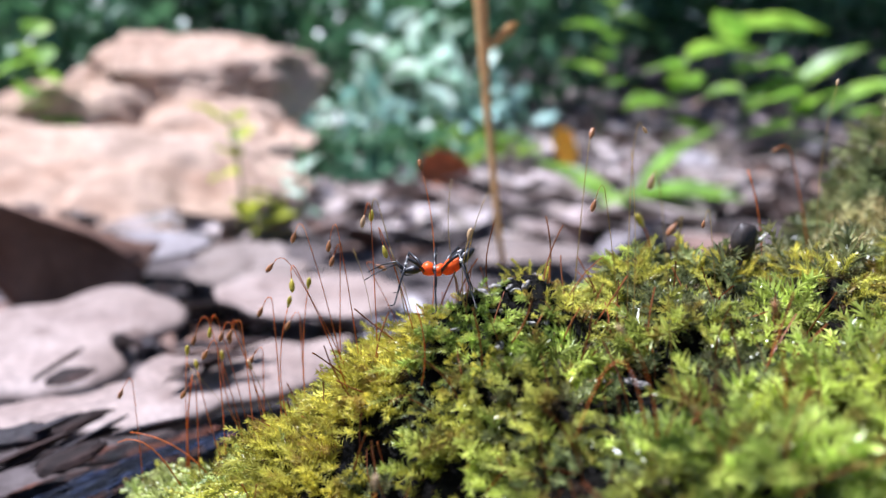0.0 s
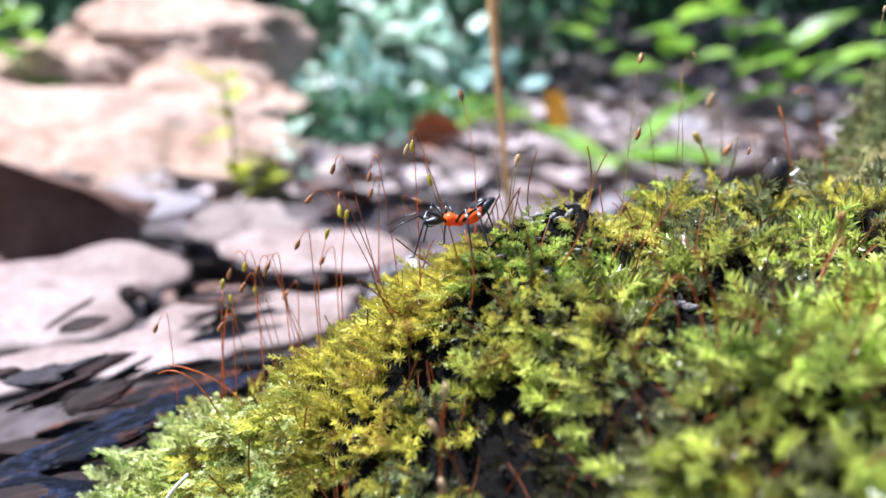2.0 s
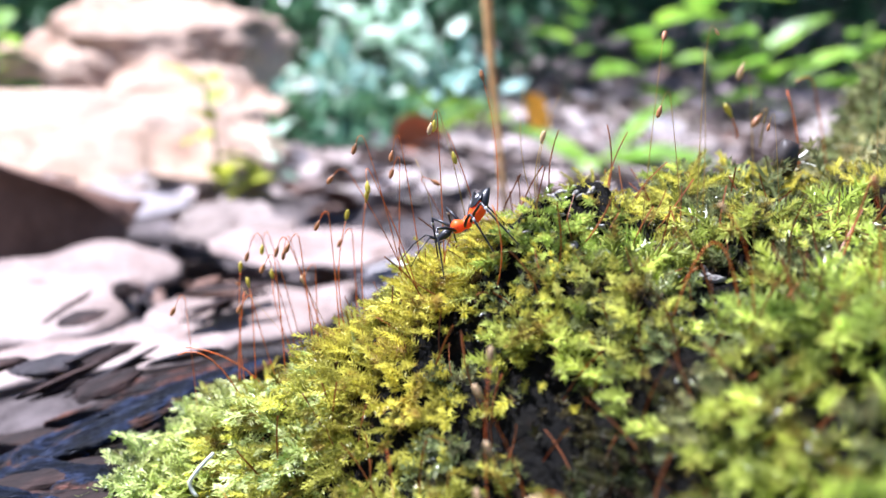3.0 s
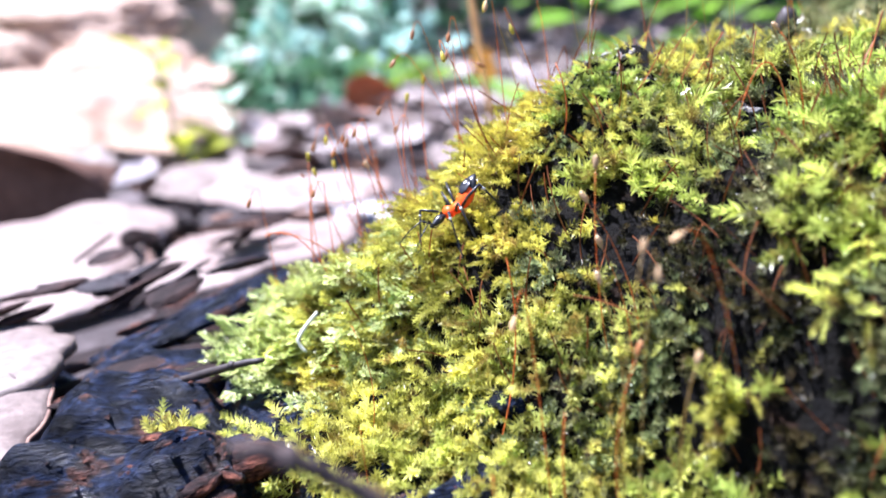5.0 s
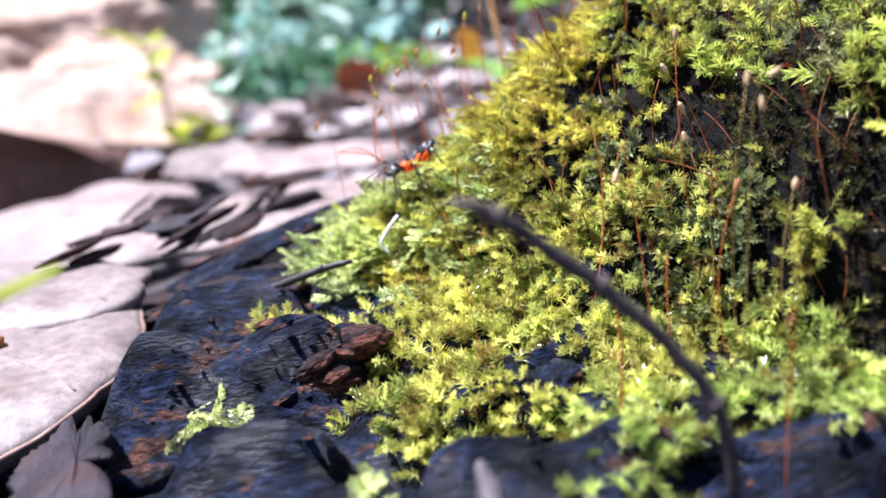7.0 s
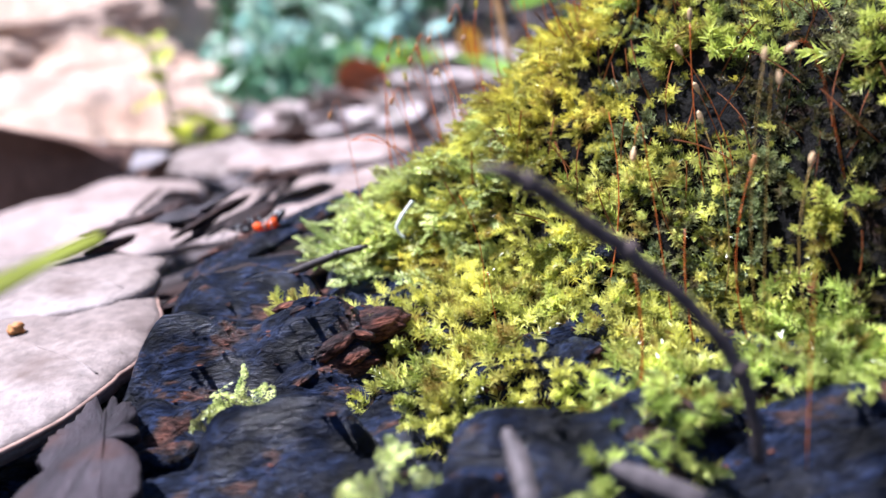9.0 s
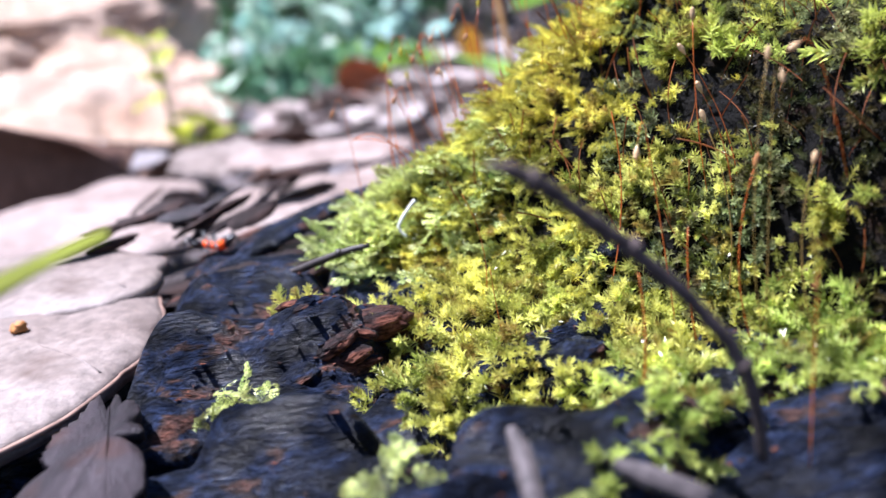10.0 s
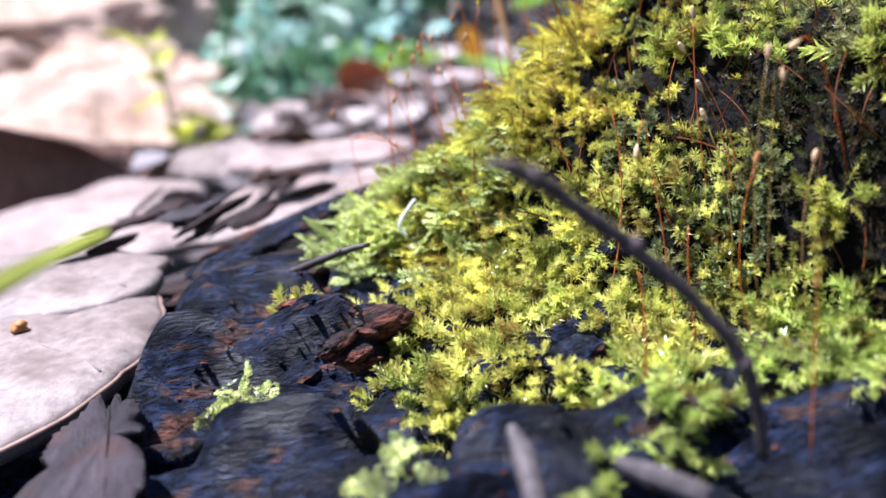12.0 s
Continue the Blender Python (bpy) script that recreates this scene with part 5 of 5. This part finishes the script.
sporophyte((0.01683, 0.06559, 0.09131), (0.01627, 0.06597, 0.09311), None, "up", M_CAP_YELLOW, M_SETA, 0.00016, 1.00)
sporophyte((0.01918, 0.06643, 0.09042), (0.01918, 0.06697, 0.09302), (0.01979, 0.06710, 0.09362), "nod", M_CAP_BROWN, M_SETA_PALE, 0.00014, 1.00)
sporophyte((0.02697, 0.07787, 0.08170), (0.02537, 0.07886, 0.09124), (0.02591, 0.07904, 0.09210), "nod", M_CAP_BROWN, M_SETA_PALE, 0.00006, 0.60)
sporophyte((0.04065, 0.10257, 0.08151), (0.03884, 0.10487, 0.09344), None, "none", M_CAP_BROWN, M_SETA, 0.00022, 1.00)
sporophyte((0.04008, 0.10257, 0.08117), (0.03935, 0.10339, 0.08638), None, "none", M_CAP_BROWN, M_SETA, 0.00030, 1.00)
sporophyte((0.05854, 0.12801, 0.07587), (0.05299, 0.13054, 0.09401), (0.05496, 0.13039, 0.09331), "nod", M_CAP_BROWN, M_SETA, 0.00022, 1.00)
sporophyte((0.03721, 0.07690, 0.08124), (0.03778, 0.08055, 0.10417), None, "up", M_CAP_PALE, M_SETA_PALE, 0.00005, 0.60)
sporophyte((0.01623, 0.05739, 0.07657), (0.01322, 0.05745, 0.08660), (0.01523, 0.05727, 0.08284), "up", M_CAP_PALE, M_SETA, 0.00013, 0.80)
sporophyte((0.01585, 0.05834, 0.07624), (0.01022, 0.05872, 0.07806), (0.01367, 0.05989, 0.08365), "none", M_CAP_BROWN, M_SETA, 0.00014, 1.00)
sporophyte((-0.00209, 0.07409, 0.07610), (-0.00263, 0.07525, 0.08379), None, "none", M_CAP_BROWN, M_SETA, 0.00014, 1.00)
sporophyte((-0.00297, 0.08415, 0.07752), (-0.00570, 0.08613, 0.08698), None, "none", M_CAP_BROWN, M_SETA_PALE, 0.00007, 1.00)
sporophyte((-0.00798, 0.08606, 0.07276), (-0.00985, 0.08809, 0.08656), None, "none", M_CAP_BROWN, M_SETA_PALE, 0.00007, 1.00)
sporophyte((-0.00432, 0.09426, 0.07301), (-0.00783, 0.09551, 0.08295), (-0.00904, 0.09551, 0.08295), "nod", M_CAP_BROWN, M_SETA, 0.00010, 1.00)
sporophyte((0.02414, 0.05466, 0.07669), (0.02354, 0.05580, 0.08848), None, "up", M_CAP_BROWN, M_SETA, 0.00012, 1.00)
sporophyte((-0.03018, 0.09149, 0.05494), (-0.03118, 0.09539, 0.07182), None, "up", M_CAP_YELLOW, M_SETA, 0.00013, 1.00)
sporophyte((-0.02873, 0.08915, 0.05552), (-0.03057, 0.09219, 0.06847), (-0.02935, 0.09227, 0.06924), "nod", M_CAP_BROWN, M_SETA, 0.00013, 1.00)
sporophyte((-0.02150, 0.08758, 0.06213), (-0.02460, 0.09163, 0.07604), (-0.02341, 0.09171, 0.07680), "nod", M_CAP_BROWN, M_SETA, 0.00013, 1.00)
sporophyte((-0.01977, 0.08979, 0.06160), (-0.02623, 0.09368, 0.07519), (-0.02502, 0.09376, 0.07596), "nod", M_CAP_BROWN, M_SETA, 0.00013, 1.00)
sporophyte((-0.01854, 0.08881, 0.06322), (-0.02121, 0.09298, 0.07842), (-0.02001, 0.09306, 0.07918), "nod", M_CAP_BROWN, M_SETA, 0.00013, 1.00)
sporophyte((-0.02486, 0.08744, 0.05943), (-0.02751, 0.09128, 0.07368), (-0.02631, 0.09136, 0.07444), "nod", M_CAP_BROWN, M_SETA, 0.00013, 1.00)
sporophyte((-0.01704, 0.08822, 0.06306), (-0.01791, 0.09170, 0.07902), None, "up", M_CAP_YELLOW, M_SETA, 0.00013, 1.00)
sporophyte((-0.01530, 0.08840, 0.06476), (-0.01559, 0.09205, 0.08114), None, "up", M_CAP_YELLOW, M_SETA, 0.00013, 1.00)
sporophyte((-0.02664, 0.09329, 0.05734), (-0.03047, 0.09670, 0.06949), None, "up", M_CAP_YELLOW, M_SETA, 0.00013, 1.00)
sporophyte((-0.02184, 0.09336, 0.05938), (-0.02340, 0.09634, 0.07122), (-0.02214, 0.09642, 0.07202), "nod", M_CAP_BROWN, M_SETA, 0.00013, 1.00)
sporophyte((-0.02279, 0.09541, 0.05712), (-0.02788, 0.09863, 0.07000), None, "up", M_CAP_YELLOW, M_SETA, 0.00013, 1.00)
sporophyte((-0.01674, 0.09398, 0.06092), (-0.01886, 0.09704, 0.07542), (-0.01760, 0.09713, 0.07622), "nod", M_CAP_BROWN, M_SETA, 0.00013, 1.00)
sporophyte((-0.02831, 0.08632, 0.05513), (-0.03712, 0.08745, 0.06401), (-0.03256, 0.08664, 0.06321), "none", M_CAP_BROWN, M_SETA, 0.00016, 1.00)
sporophyte((-0.00386, 0.05331, 0.05866), (-0.00485, 0.05384, 0.07615), None, "up", M_CAP_PALE, M_SETA, 0.00010, 1.00)
sporophyte((-0.00139, 0.05195, 0.06064), (-0.00536, 0.05464, 0.07301), None, "up", M_CAP_PALE, M_SETA, 0.00010, 1.00)
sporophyte((-0.00282, 0.05037, 0.05573), (-0.00475, 0.05243, 0.06941), None, "up", M_CAP_PALE, M_SETA, 0.00010, 1.00)
sporophyte((-0.00516, 0.04703, 0.04961), (-0.00576, 0.04973, 0.06704), None, "up", M_CAP_PALE, M_SETA_PALE, 0.00010, 1.00)
sporophyte((-0.01172, 0.04379, 0.04884), (-0.01402, 0.04580, 0.06629), (-0.01289, 0.04660, 0.06784), "nod", M_CAP_PALE, M_SETA, 0.00010, 1.00)
sporophyte((-0.01476, 0.05363, 0.04917), (-0.01252, 0.05616, 0.06811), None, "none", M_CAP_PALE, M_SETA, 0.00013, 1.00)
sporophyte((-0.00761, 0.03570, 0.04974), (-0.00701, 0.03661, 0.07360), None, "up", M_CAP_PALE, M_SETA_PALE, 0.00008, 0.85)
sporophyte((-0.00752, 0.03568, 0.04976), (-0.00605, 0.03619, 0.07258), (-0.00653, 0.03661, 0.07012), "up", M_CAP_PALE, M_SETA_PALE, 0.00007, 0.85)
sporophyte((0.00102, 0.03818, 0.06295), (-0.00360, 0.03799, 0.07434), (-0.00135, 0.03839, 0.07241), "up", M_CAP_PALE, M_SETA, 0.00010, 1.00)
sporophyte((-0.00322, 0.03513, 0.04980), (-0.00271, 0.03711, 0.06484), None, "up", M_CAP_PALE, M_SETA_PALE, 0.00009, 0.85)
sporophyte((-0.00708, 0.03886, 0.04929), (-0.00587, 0.04052, 0.06436), None, "up", M_CAP_BROWN, M_SETA, 0.00010, 1.00)
sporophyte((-0.01080, 0.04172, 0.04898), (-0.01087, 0.04274, 0.05922), None, "none", M_CAP_PALE, M_SETA, 0.00014, 1.00)
sporophyte((-0.01814, 0.03591, 0.04855), (-0.01782, 0.03692, 0.05796), None, "none", M_CAP_PALE, M_SETA, 0.00014, 1.00)
sporophyte((-0.01071, 0.02411, 0.04640), (-0.01005, 0.02494, 0.05985), (-0.00983, 0.02499, 0.06008), "nod", M_CAP_BROWN, M_SETA, 0.00010, 0.50)
sporophyte((-0.02590, 0.06142, 0.04930), (-0.02714, 0.06396, 0.06005), None, "none", M_CAP_PALE, M_SETA, 0.00008, 1.00)
sporophyte((-0.02670, 0.05074, 0.04892), (-0.02704, 0.05192, 0.05505), None, "none", M_CAP_PALE, M_SETA, 0.00008, 1.00)
sporophyte((-0.03147, 0.09363, 0.05425), (-0.03107, 0.09655, 0.06877), None, "none", M_CAP_PALE, M_SETA, 0.00022, 1.00)
sporophyte((-0.02705, 0.09007, 0.05767), (-0.03729, 0.09151, 0.06345), (-0.03157, 0.09038, 0.06206), "none", M_CAP_BROWN, M_SETA, 0.00016, 1.00)
sporophyte((-0.03673, 0.09288, 0.05229), (-0.03929, 0.09504, 0.06732), (-0.03801, 0.09519, 0.06834), "nod", M_CAP_BROWN, M_SETA, 0.00010, 1.00)
twig([(-0.03257, 0.01980, 0.07182), (-0.03137, 0.02004, 0.07137), (-0.02945, 0.02047, 0.07010), (-0.02709, 0.02114, 0.06807), (-0.02403, 0.02149, 0.06526), (-0.02064, 0.02139, 0.06181), (-0.01839, 0.02089, 0.05865), (-0.01724, 0.02056, 0.05629), (-0.01630, 0.02095, 0.05277), (-0.01573, 0.02147, 0.04948)], [0.00020, 0.00042, 0.00048, 0.00050, 0.00048, 0.00046, 0.00046, 0.00044, 0.00042, 0.00040], M_TWIG)
twig([(-0.06694, 0.08773, 0.04218), (-0.05696, 0.08358, 0.04651), (-0.04744, 0.07911, 0.04955), (-0.04141, 0.07592, 0.05195), (-0.03750, 0.07466, 0.05287)], [0.00050, 0.00055, 0.00050, 0.00045, 0.00030], M_POD)
curl([(-0.03108, 0.07675, 0.05720), (-0.03215, 0.07659, 0.05623), (-0.03315, 0.07640, 0.05518), (-0.03359, 0.07616, 0.05421), (-0.03333, 0.07581, 0.05316), (-0.03267, 0.07564, 0.05288)])
stick([(-0.03145, 0.02591, 0.05248), (-0.03122, 0.02403, 0.05156), (-0.03132, 0.02173, 0.05087), (-0.03151, 0.01992, 0.05003)])
stick([(-0.02587, 0.02123, 0.05148), (-0.02423, 0.01982, 0.05097), (-0.02201, 0.01828, 0.05026), (-0.01933, 0.01648, 0.04890)])
grass_stalk([(0.01598, 0.21442, 0.05555), (0.01506, 0.21597, 0.06294), (0.01337, 0.21969, 0.08068), (0.01169, 0.22311, 0.09695), (0.01076, 0.22621, 0.11174), (0.00984, 0.22900, 0.12504), (0.00862, 0.23086, 0.13392)], (0.01258, 0.22636, 0.11248), (0.01904, 0.22575, 0.11931))
dark_pod((0.03645, 0.09807, 0.08538), (0.03597, 0.09755, 0.08289))


def grass_blade(a, b, width):
    """A green blade that reaches into the view from beside the path."""
    bm = bmesh.new()
    a, b = Vector(a), Vector(b)
    side = Vector((0.15, 1, 0.55)).normalized()
    rows = []
    for k, p in enumerate(curve_points(a, a.lerp(b, 0.55) + Vector((0, 0, 0.0012)), b, 12)):
        w = width * (1 - k / 11.3) ** 0.7
        rows.append([bm.verts.new(p + side * s * w + Vector((0, 0, d))) for s, d in ((-1, 0), (0, -0.0003), (1, 0), (0, -0.0001))])
    for p, q in zip(rows, rows[1:]):
        for k in range(4):
            bm.faces.new((p[k], p[(k + 1) % 4], q[(k + 1) % 4], q[k]))
    bm.faces.new(rows[0][::-1])
    return tagged(part("green_grass", bm, M_LIME, None), "fresh green grass blade leaning over a dead leaf", "grass")


grass_blade((-0.0800, 0.0240, 0.0590), (-0.0532, 0.0225, 0.0705), 0.0030)
crumb = part("crumb", blob((0.0010, 0.0009, 0.0008), (-0.0811, 0.0782, 0.0480), None, 0.6, 4, 12, 9), M_CRUMB, None)
tagged(crumb, "small orange-brown crumb lying on a dead leaf", "crumb")


def tuft(at, count, size, seed, name, label):
    g = np.random.default_rng(seed)
    p = np.array(at) + g.normal(size=(count, 3)) * np.array([0.0014, 0.0010, 0.0])
    p[:, 2] = top(p[:, 0], p[:, 1]) + 0.0003
    d = g.normal(size=(count, 3)) * 0.7 + np.array([0, -0.2, 0.5])
    scatter(name, "feather", p, d, size * g.uniform(0.6, 1.3, count), M_FEATHER, label, seed)


tuft((-0.0533, 0.0516, 0.0500), 16, 0.0032, 41, "moss_tuft", "small yellow-green moss tuft on dark wood")
tuft((-0.0396, 0.0297, 0.0500), 9, 0.0026, 42, "moss_tuft", "pale green moss sprig on dark wood")
tuft((-0.0402, 0.0278, 0.0490), 7, 0.0024, 43, "moss_tuft", "pale green moss sprig on dark wood")
tuft((-0.0270, 0.0240, 0.0500), 16, 0.0026, 44, "moss_tuft", "green moss tuft beside a wood splinter")


# ---- the insect ----
def body_blob(sections, mat, name, parent, label):
    """A smooth body along x from rows of x, z, half width and half height."""
    bm = bmesh.new()
    rings = []
    for x, z, w, h in sections:
        rings.append([bm.verts.new((x, math.cos(q) * w, z + math.sin(q) * h)) for q in (2 * math.pi * k / 14 for k in range(14))])
    for p, q in zip(rings, rings[1:]):
        for k in range(14):
            bm.faces.new((p[k], p[(k + 1) % 14], q[(k + 1) % 14], q[k]))
    bm.faces.new(rings[0][::-1])
    bm.faces.new(rings[-1])
    bmesh.ops.recalc_face_normals(bm, faces=bm.faces)
    return part(name, bm, mat, parent, label)


def build_bug():
    bug = new("bug_nymph")
    tagged(bug, "orange and black long-legged bug nymph walking over moss", "insect")
    mm = 0.00114
    rows = lambda some: [tuple(v * mm for v in row) for row in some]
    body_blob(rows([(1.1, 2.35, 0.2, 0.2), (0.95, 2.35, 0.50, 0.48), (0.55, 2.4, 0.70, 0.64), (0.2, 2.35, 0.62, 0.56), (-0.05, 2.25, 0.48, 0.44), (-0.3, 2.2, 0.54, 0.50), (-0.6, 2.3, 0.62, 0.56), (-0.85, 2.4, 0.3, 0.3)]), M_BUG_RED, "thorax", bug, "bright orange thorax with a narrow waist")
    ab = body_blob(rows([(-0.7, 2.3, 0.3, 0.28), (-1.0, 2.42, 0.70, 0.62), (-1.5, 2.66, 0.92, 0.78), (-2.0, 2.95, 0.98, 0.80), (-2.25, 3.1, 0.95, 0.76)]), M_BUG_RED, "abdomen", bug, "orange abdomen base")
    body_blob(rows([(-2.2, 3.10, 0.97, 0.78), (-2.6, 3.4, 0.90, 0.70), (-3.0, 3.7, 0.68, 0.52), (-3.35, 3.95, 0.36, 0.30), (-3.55, 4.1, 0.12, 0.1)]), M_BUG_BLACK, "abdomen_tip", ab, "glossy black raised abdomen tip")
    body_blob(rows([(-1.3, 3.34, 0.3, 0.08), (-1.7, 3.54, 0.62, 0.14), (-2.2, 3.84, 0.70, 0.14), (-2.7, 4.06, 0.50, 0.10)]), M_BUG_BLACK, "back_shield", ab, "black shield on the abdomen")
    body_blob(rows([(-2.05, 3.92, 0.10, 0.05), (-2.2, 3.99, 0.20, 0.07), (-2.4, 4.07, 0.12, 0.05)]), M_BUG_WHITE, "pale_spot", ab, "pale spot on the back")
    head = body_blob(rows([(1.0, 2.3, 0.16, 0.16), (1.25, 2.3, 0.22, 0.22), (1.5, 2.32, 0.40, 0.38), (1.85, 2.3, 0.44, 0.42), (2.2, 2.25, 0.34, 0.32), (2.6, 2.18, 0.22, 0.22), (2.95, 2.1, 0.12, 0.12)]), M_BUG_BLACK, "head", bug, "narrow black head")
    for s in (-1, 1):
        part("eye", blob((0.17 * mm, 0.14 * mm, 0.17 * mm), (1.8 * mm, s * 0.40 * mm, 2.4 * mm), None, 0, 0, 10, 7), M_POD, head, "dark round eye")
        pts = [Vector(p) * mm for p in ((2.6, s * 0.1, 2.25), (3.3, s * 0.6, 2.9), (4.6, s * 1.1, 2.5), (6.0, s * 1.5, 1.7))]
        part("antenna", tube(pts, [0.09 * mm, 0.08 * mm, 0.06 * mm, 0.04 * mm], 5), M_BUG_BLACK, head)
    part("beak", tube([Vector(p) * mm for p in ((2.8, 0, 2.1), (2.5, 0, 1.8), (1.9, 0, 1.8))], [0.08 * mm, 0.07 * mm, 0.04 * mm], 5), M_BUG_BLACK, head)
    legs = []
    for x, knee, foot in ((0.75, (1.5, 1.6, 1.3), (2.6, 2.3, -2.6)), (0.0, (-0.1, 1.9, 1.4), (-0.2, 3.0, -2.8)), (-0.55, (-1.6, 1.9, 1.7), (-3.1, 3.0, -2.8))):
        for s in (-1, 1):
            k = Vector((knee[0], s * knee[1], knee[2])) * mm
            f = Vector((foot[0], s * foot[1], foot[2])) * mm
            leg = part("leg", tube([Vector((0, 0, 0)), k * 0.5 + Vector((0, 0, 0.15 * mm)), k], [0.16 * mm, 0.14 * mm, 0.11 * mm], 7), M_BUG_BLACK, bug)
            leg.location = Vector((x, s * 0.3, 2.15)) * mm
            part("shin", tube([k, k.lerp(f, 0.5), f, f + Vector((0.4, s * 0.2, -0.1)) * mm], [0.11 * mm, 0.085 * mm, 0.07 * mm, 0.04 * mm], 6), M_BUG_BLACK, leg)
            part("leg_band", tube([k.lerp(f, 0.10), k.lerp(f, 0.16)], [0.135 * mm, 0.13 * mm], 7), M_BUG_WHITE, leg, "pale band on the leg")
            legs.append((leg, x, s))
    return bug, legs


BUG, LEGS = build_bug()


def motions():
    walk(BUG, [
        (0, pose(-0.00092, 0.08033, 0.08341, 0, 0, 180)),
        (0.4, pose(-0.00116, 0.08041, 0.08350, 0, 0, 180)),
        (0.6, pose(-0.00042, 0.08057, 0.08398, 0, 0, 182)),
        (0.8, pose(-0.00075, 0.08063, 0.08378, 0, 2, 182)),
        (1, pose(-0.00113, 0.08057, 0.08303, 0, 3, 182)),
        (1.2, pose(-0.00202, 0.08077, 0.08220, 0, 4, 182)),
        (1.4, pose(-0.00284, 0.08101, 0.08165, 0, 4, 182)),
        (1.6, pose(-0.00314, 0.08082, 0.08131, 0, 3, 184)),
        (1.8, pose(-0.00306, 0.08052, 0.08168, 0, 1, 186)),
        (2, pose(-0.00328, 0.08000, 0.08112, 0, 1, 186)),
        (2.2, pose(-0.00365, 0.07971, 0.08078, 0, 5, 186)),
        (2.5, pose(-0.00385, 0.07927, 0.08027, 0, 8, 188)),
        (2.7, pose(-0.00360, 0.07959, 0.07972, 0, 16, 190)),
        (3.2, pose(-0.00473, 0.07780, 0.07820, 0, 29, 198)),
        (3.8, pose(-0.00587, 0.07601, 0.07668, 0, 35, 206)),
        (4.3, pose(-0.00703, 0.07417, 0.07511, 0, 38, 215)),
        (4.5, pose(-0.00779, 0.07205, 0.07258, 0, 34, 215)),
        (4.7, pose(-0.00968, 0.07019, 0.06947, 0, 30, 212)),
        (4.9, pose(-0.01286, 0.07104, 0.06807, 0, 24, 208)),
        (5.2, pose(-0.01658, 0.07262, 0.06425, 0, 17, 204)),
        (5.5, pose(-0.01839, 0.07332, 0.06322, 0, 15, 200)),
        (5.8, pose(-0.02008, 0.07363, 0.06258, 0, 8, 196)),
        (6, pose(-0.02087, 0.07472, 0.06245, 0, 10, 196)),
        (6.2, pose(-0.02175, 0.07556, 0.06249, 0, 6, 192)),
        (6.5, pose(-0.02469, 0.07777, 0.06123, 0, 4, 190)),
        (6.7, pose(-0.02594, 0.08022, 0.06079, 0, 2, 188)),
        (6.9, pose(-0.02747, 0.08123, 0.06036, 0, 9, 188)),
        (7.1, pose(-0.02832, 0.08158, 0.05903, 0, 13, 188)),
        (7.3, pose(-0.02975, 0.08193, 0.05841, 0, 14, 188)),
        (7.5, pose(-0.03062, 0.08226, 0.05799, 0, 14, 188)),
        (7.7, pose(-0.03128, 0.08266, 0.05748, 0, 16, 188)),
        (8.1, pose(-0.03757, 0.08769, 0.05420, 0, 15, 184)),
        (8.5, pose(-0.04386, 0.09272, 0.05091, 0, 10, 181)),
        (8.9, pose(-0.05014, 0.09774, 0.04939, 0, 5, 178)),
        (9.3, pose(-0.05643, 0.10277, 0.04633, 0, -4, 172)),
        (9.5, pose(-0.05800, 0.10238, 0.04638, 0, -4, 174)),
        (9.7, pose(-0.05902, 0.10291, 0.04594, 0, -8, 170)),
        (9.9, pose(-0.06016, 0.10303, 0.04574, 0, -11, 165)),
        (10.1, pose(-0.06199, 0.10243, 0.04638, 0, -12, 162)),
        (10.3, pose(-0.06289, 0.10257, 0.04640, 0, -13, 160)),
        (10.5, pose(-0.06362, 0.10282, 0.04652, 0, -19, 155)),
        (10.7, pose(-0.06449, 0.10265, 0.04674, 0, -29, 150)),
        (10.9, pose(-0.06564, 0.10185, 0.04760, 0, -23, 155)),
        (11.1, pose(-0.06792, 0.10227, 0.04843, 0, -17, 160)),
        (11.3, pose(-0.07279, 0.11227, 0.04688, 0, -7, 172)),
        (11.5, pose(-0.07752, 0.11183, 0.04705, 0, -4, 180)),
        (11.6, pose(-0.07931, 0.11099, 0.04706, 0, -5, 182)),
        (11.7, pose(-0.08314, 0.11634, 0.04571, 0, -3, 184)),
        (11.8, pose(-0.08572, 0.11645, 0.04477, 0, 5, 186)),
        (12, pose(-0.09386, 0.12626, 0.04073, 0, 7, 186)),
    ])
    for n, (leg, x, s) in enumerate(LEGS):
        rows, phase = [], (0.0 if (n // 2 + (s > 0)) % 2 else math.pi)
        for k in range(61):
            t = k * 0.2
            pace = 9.0 if 1.0 < t < 2.8 or t > 4.2 else 3.0
            swing = math.sin(pace * t * 1.3 + phase)
            lift = max(0.0, math.cos(pace * t * 1.3 + phase))
            rows.append((t, pose(x * 0.00114, s * 0.00034, 0.00245, 9 * lift * s, 0, 17 * swing * s)))
        walk(leg, rows)


motions()
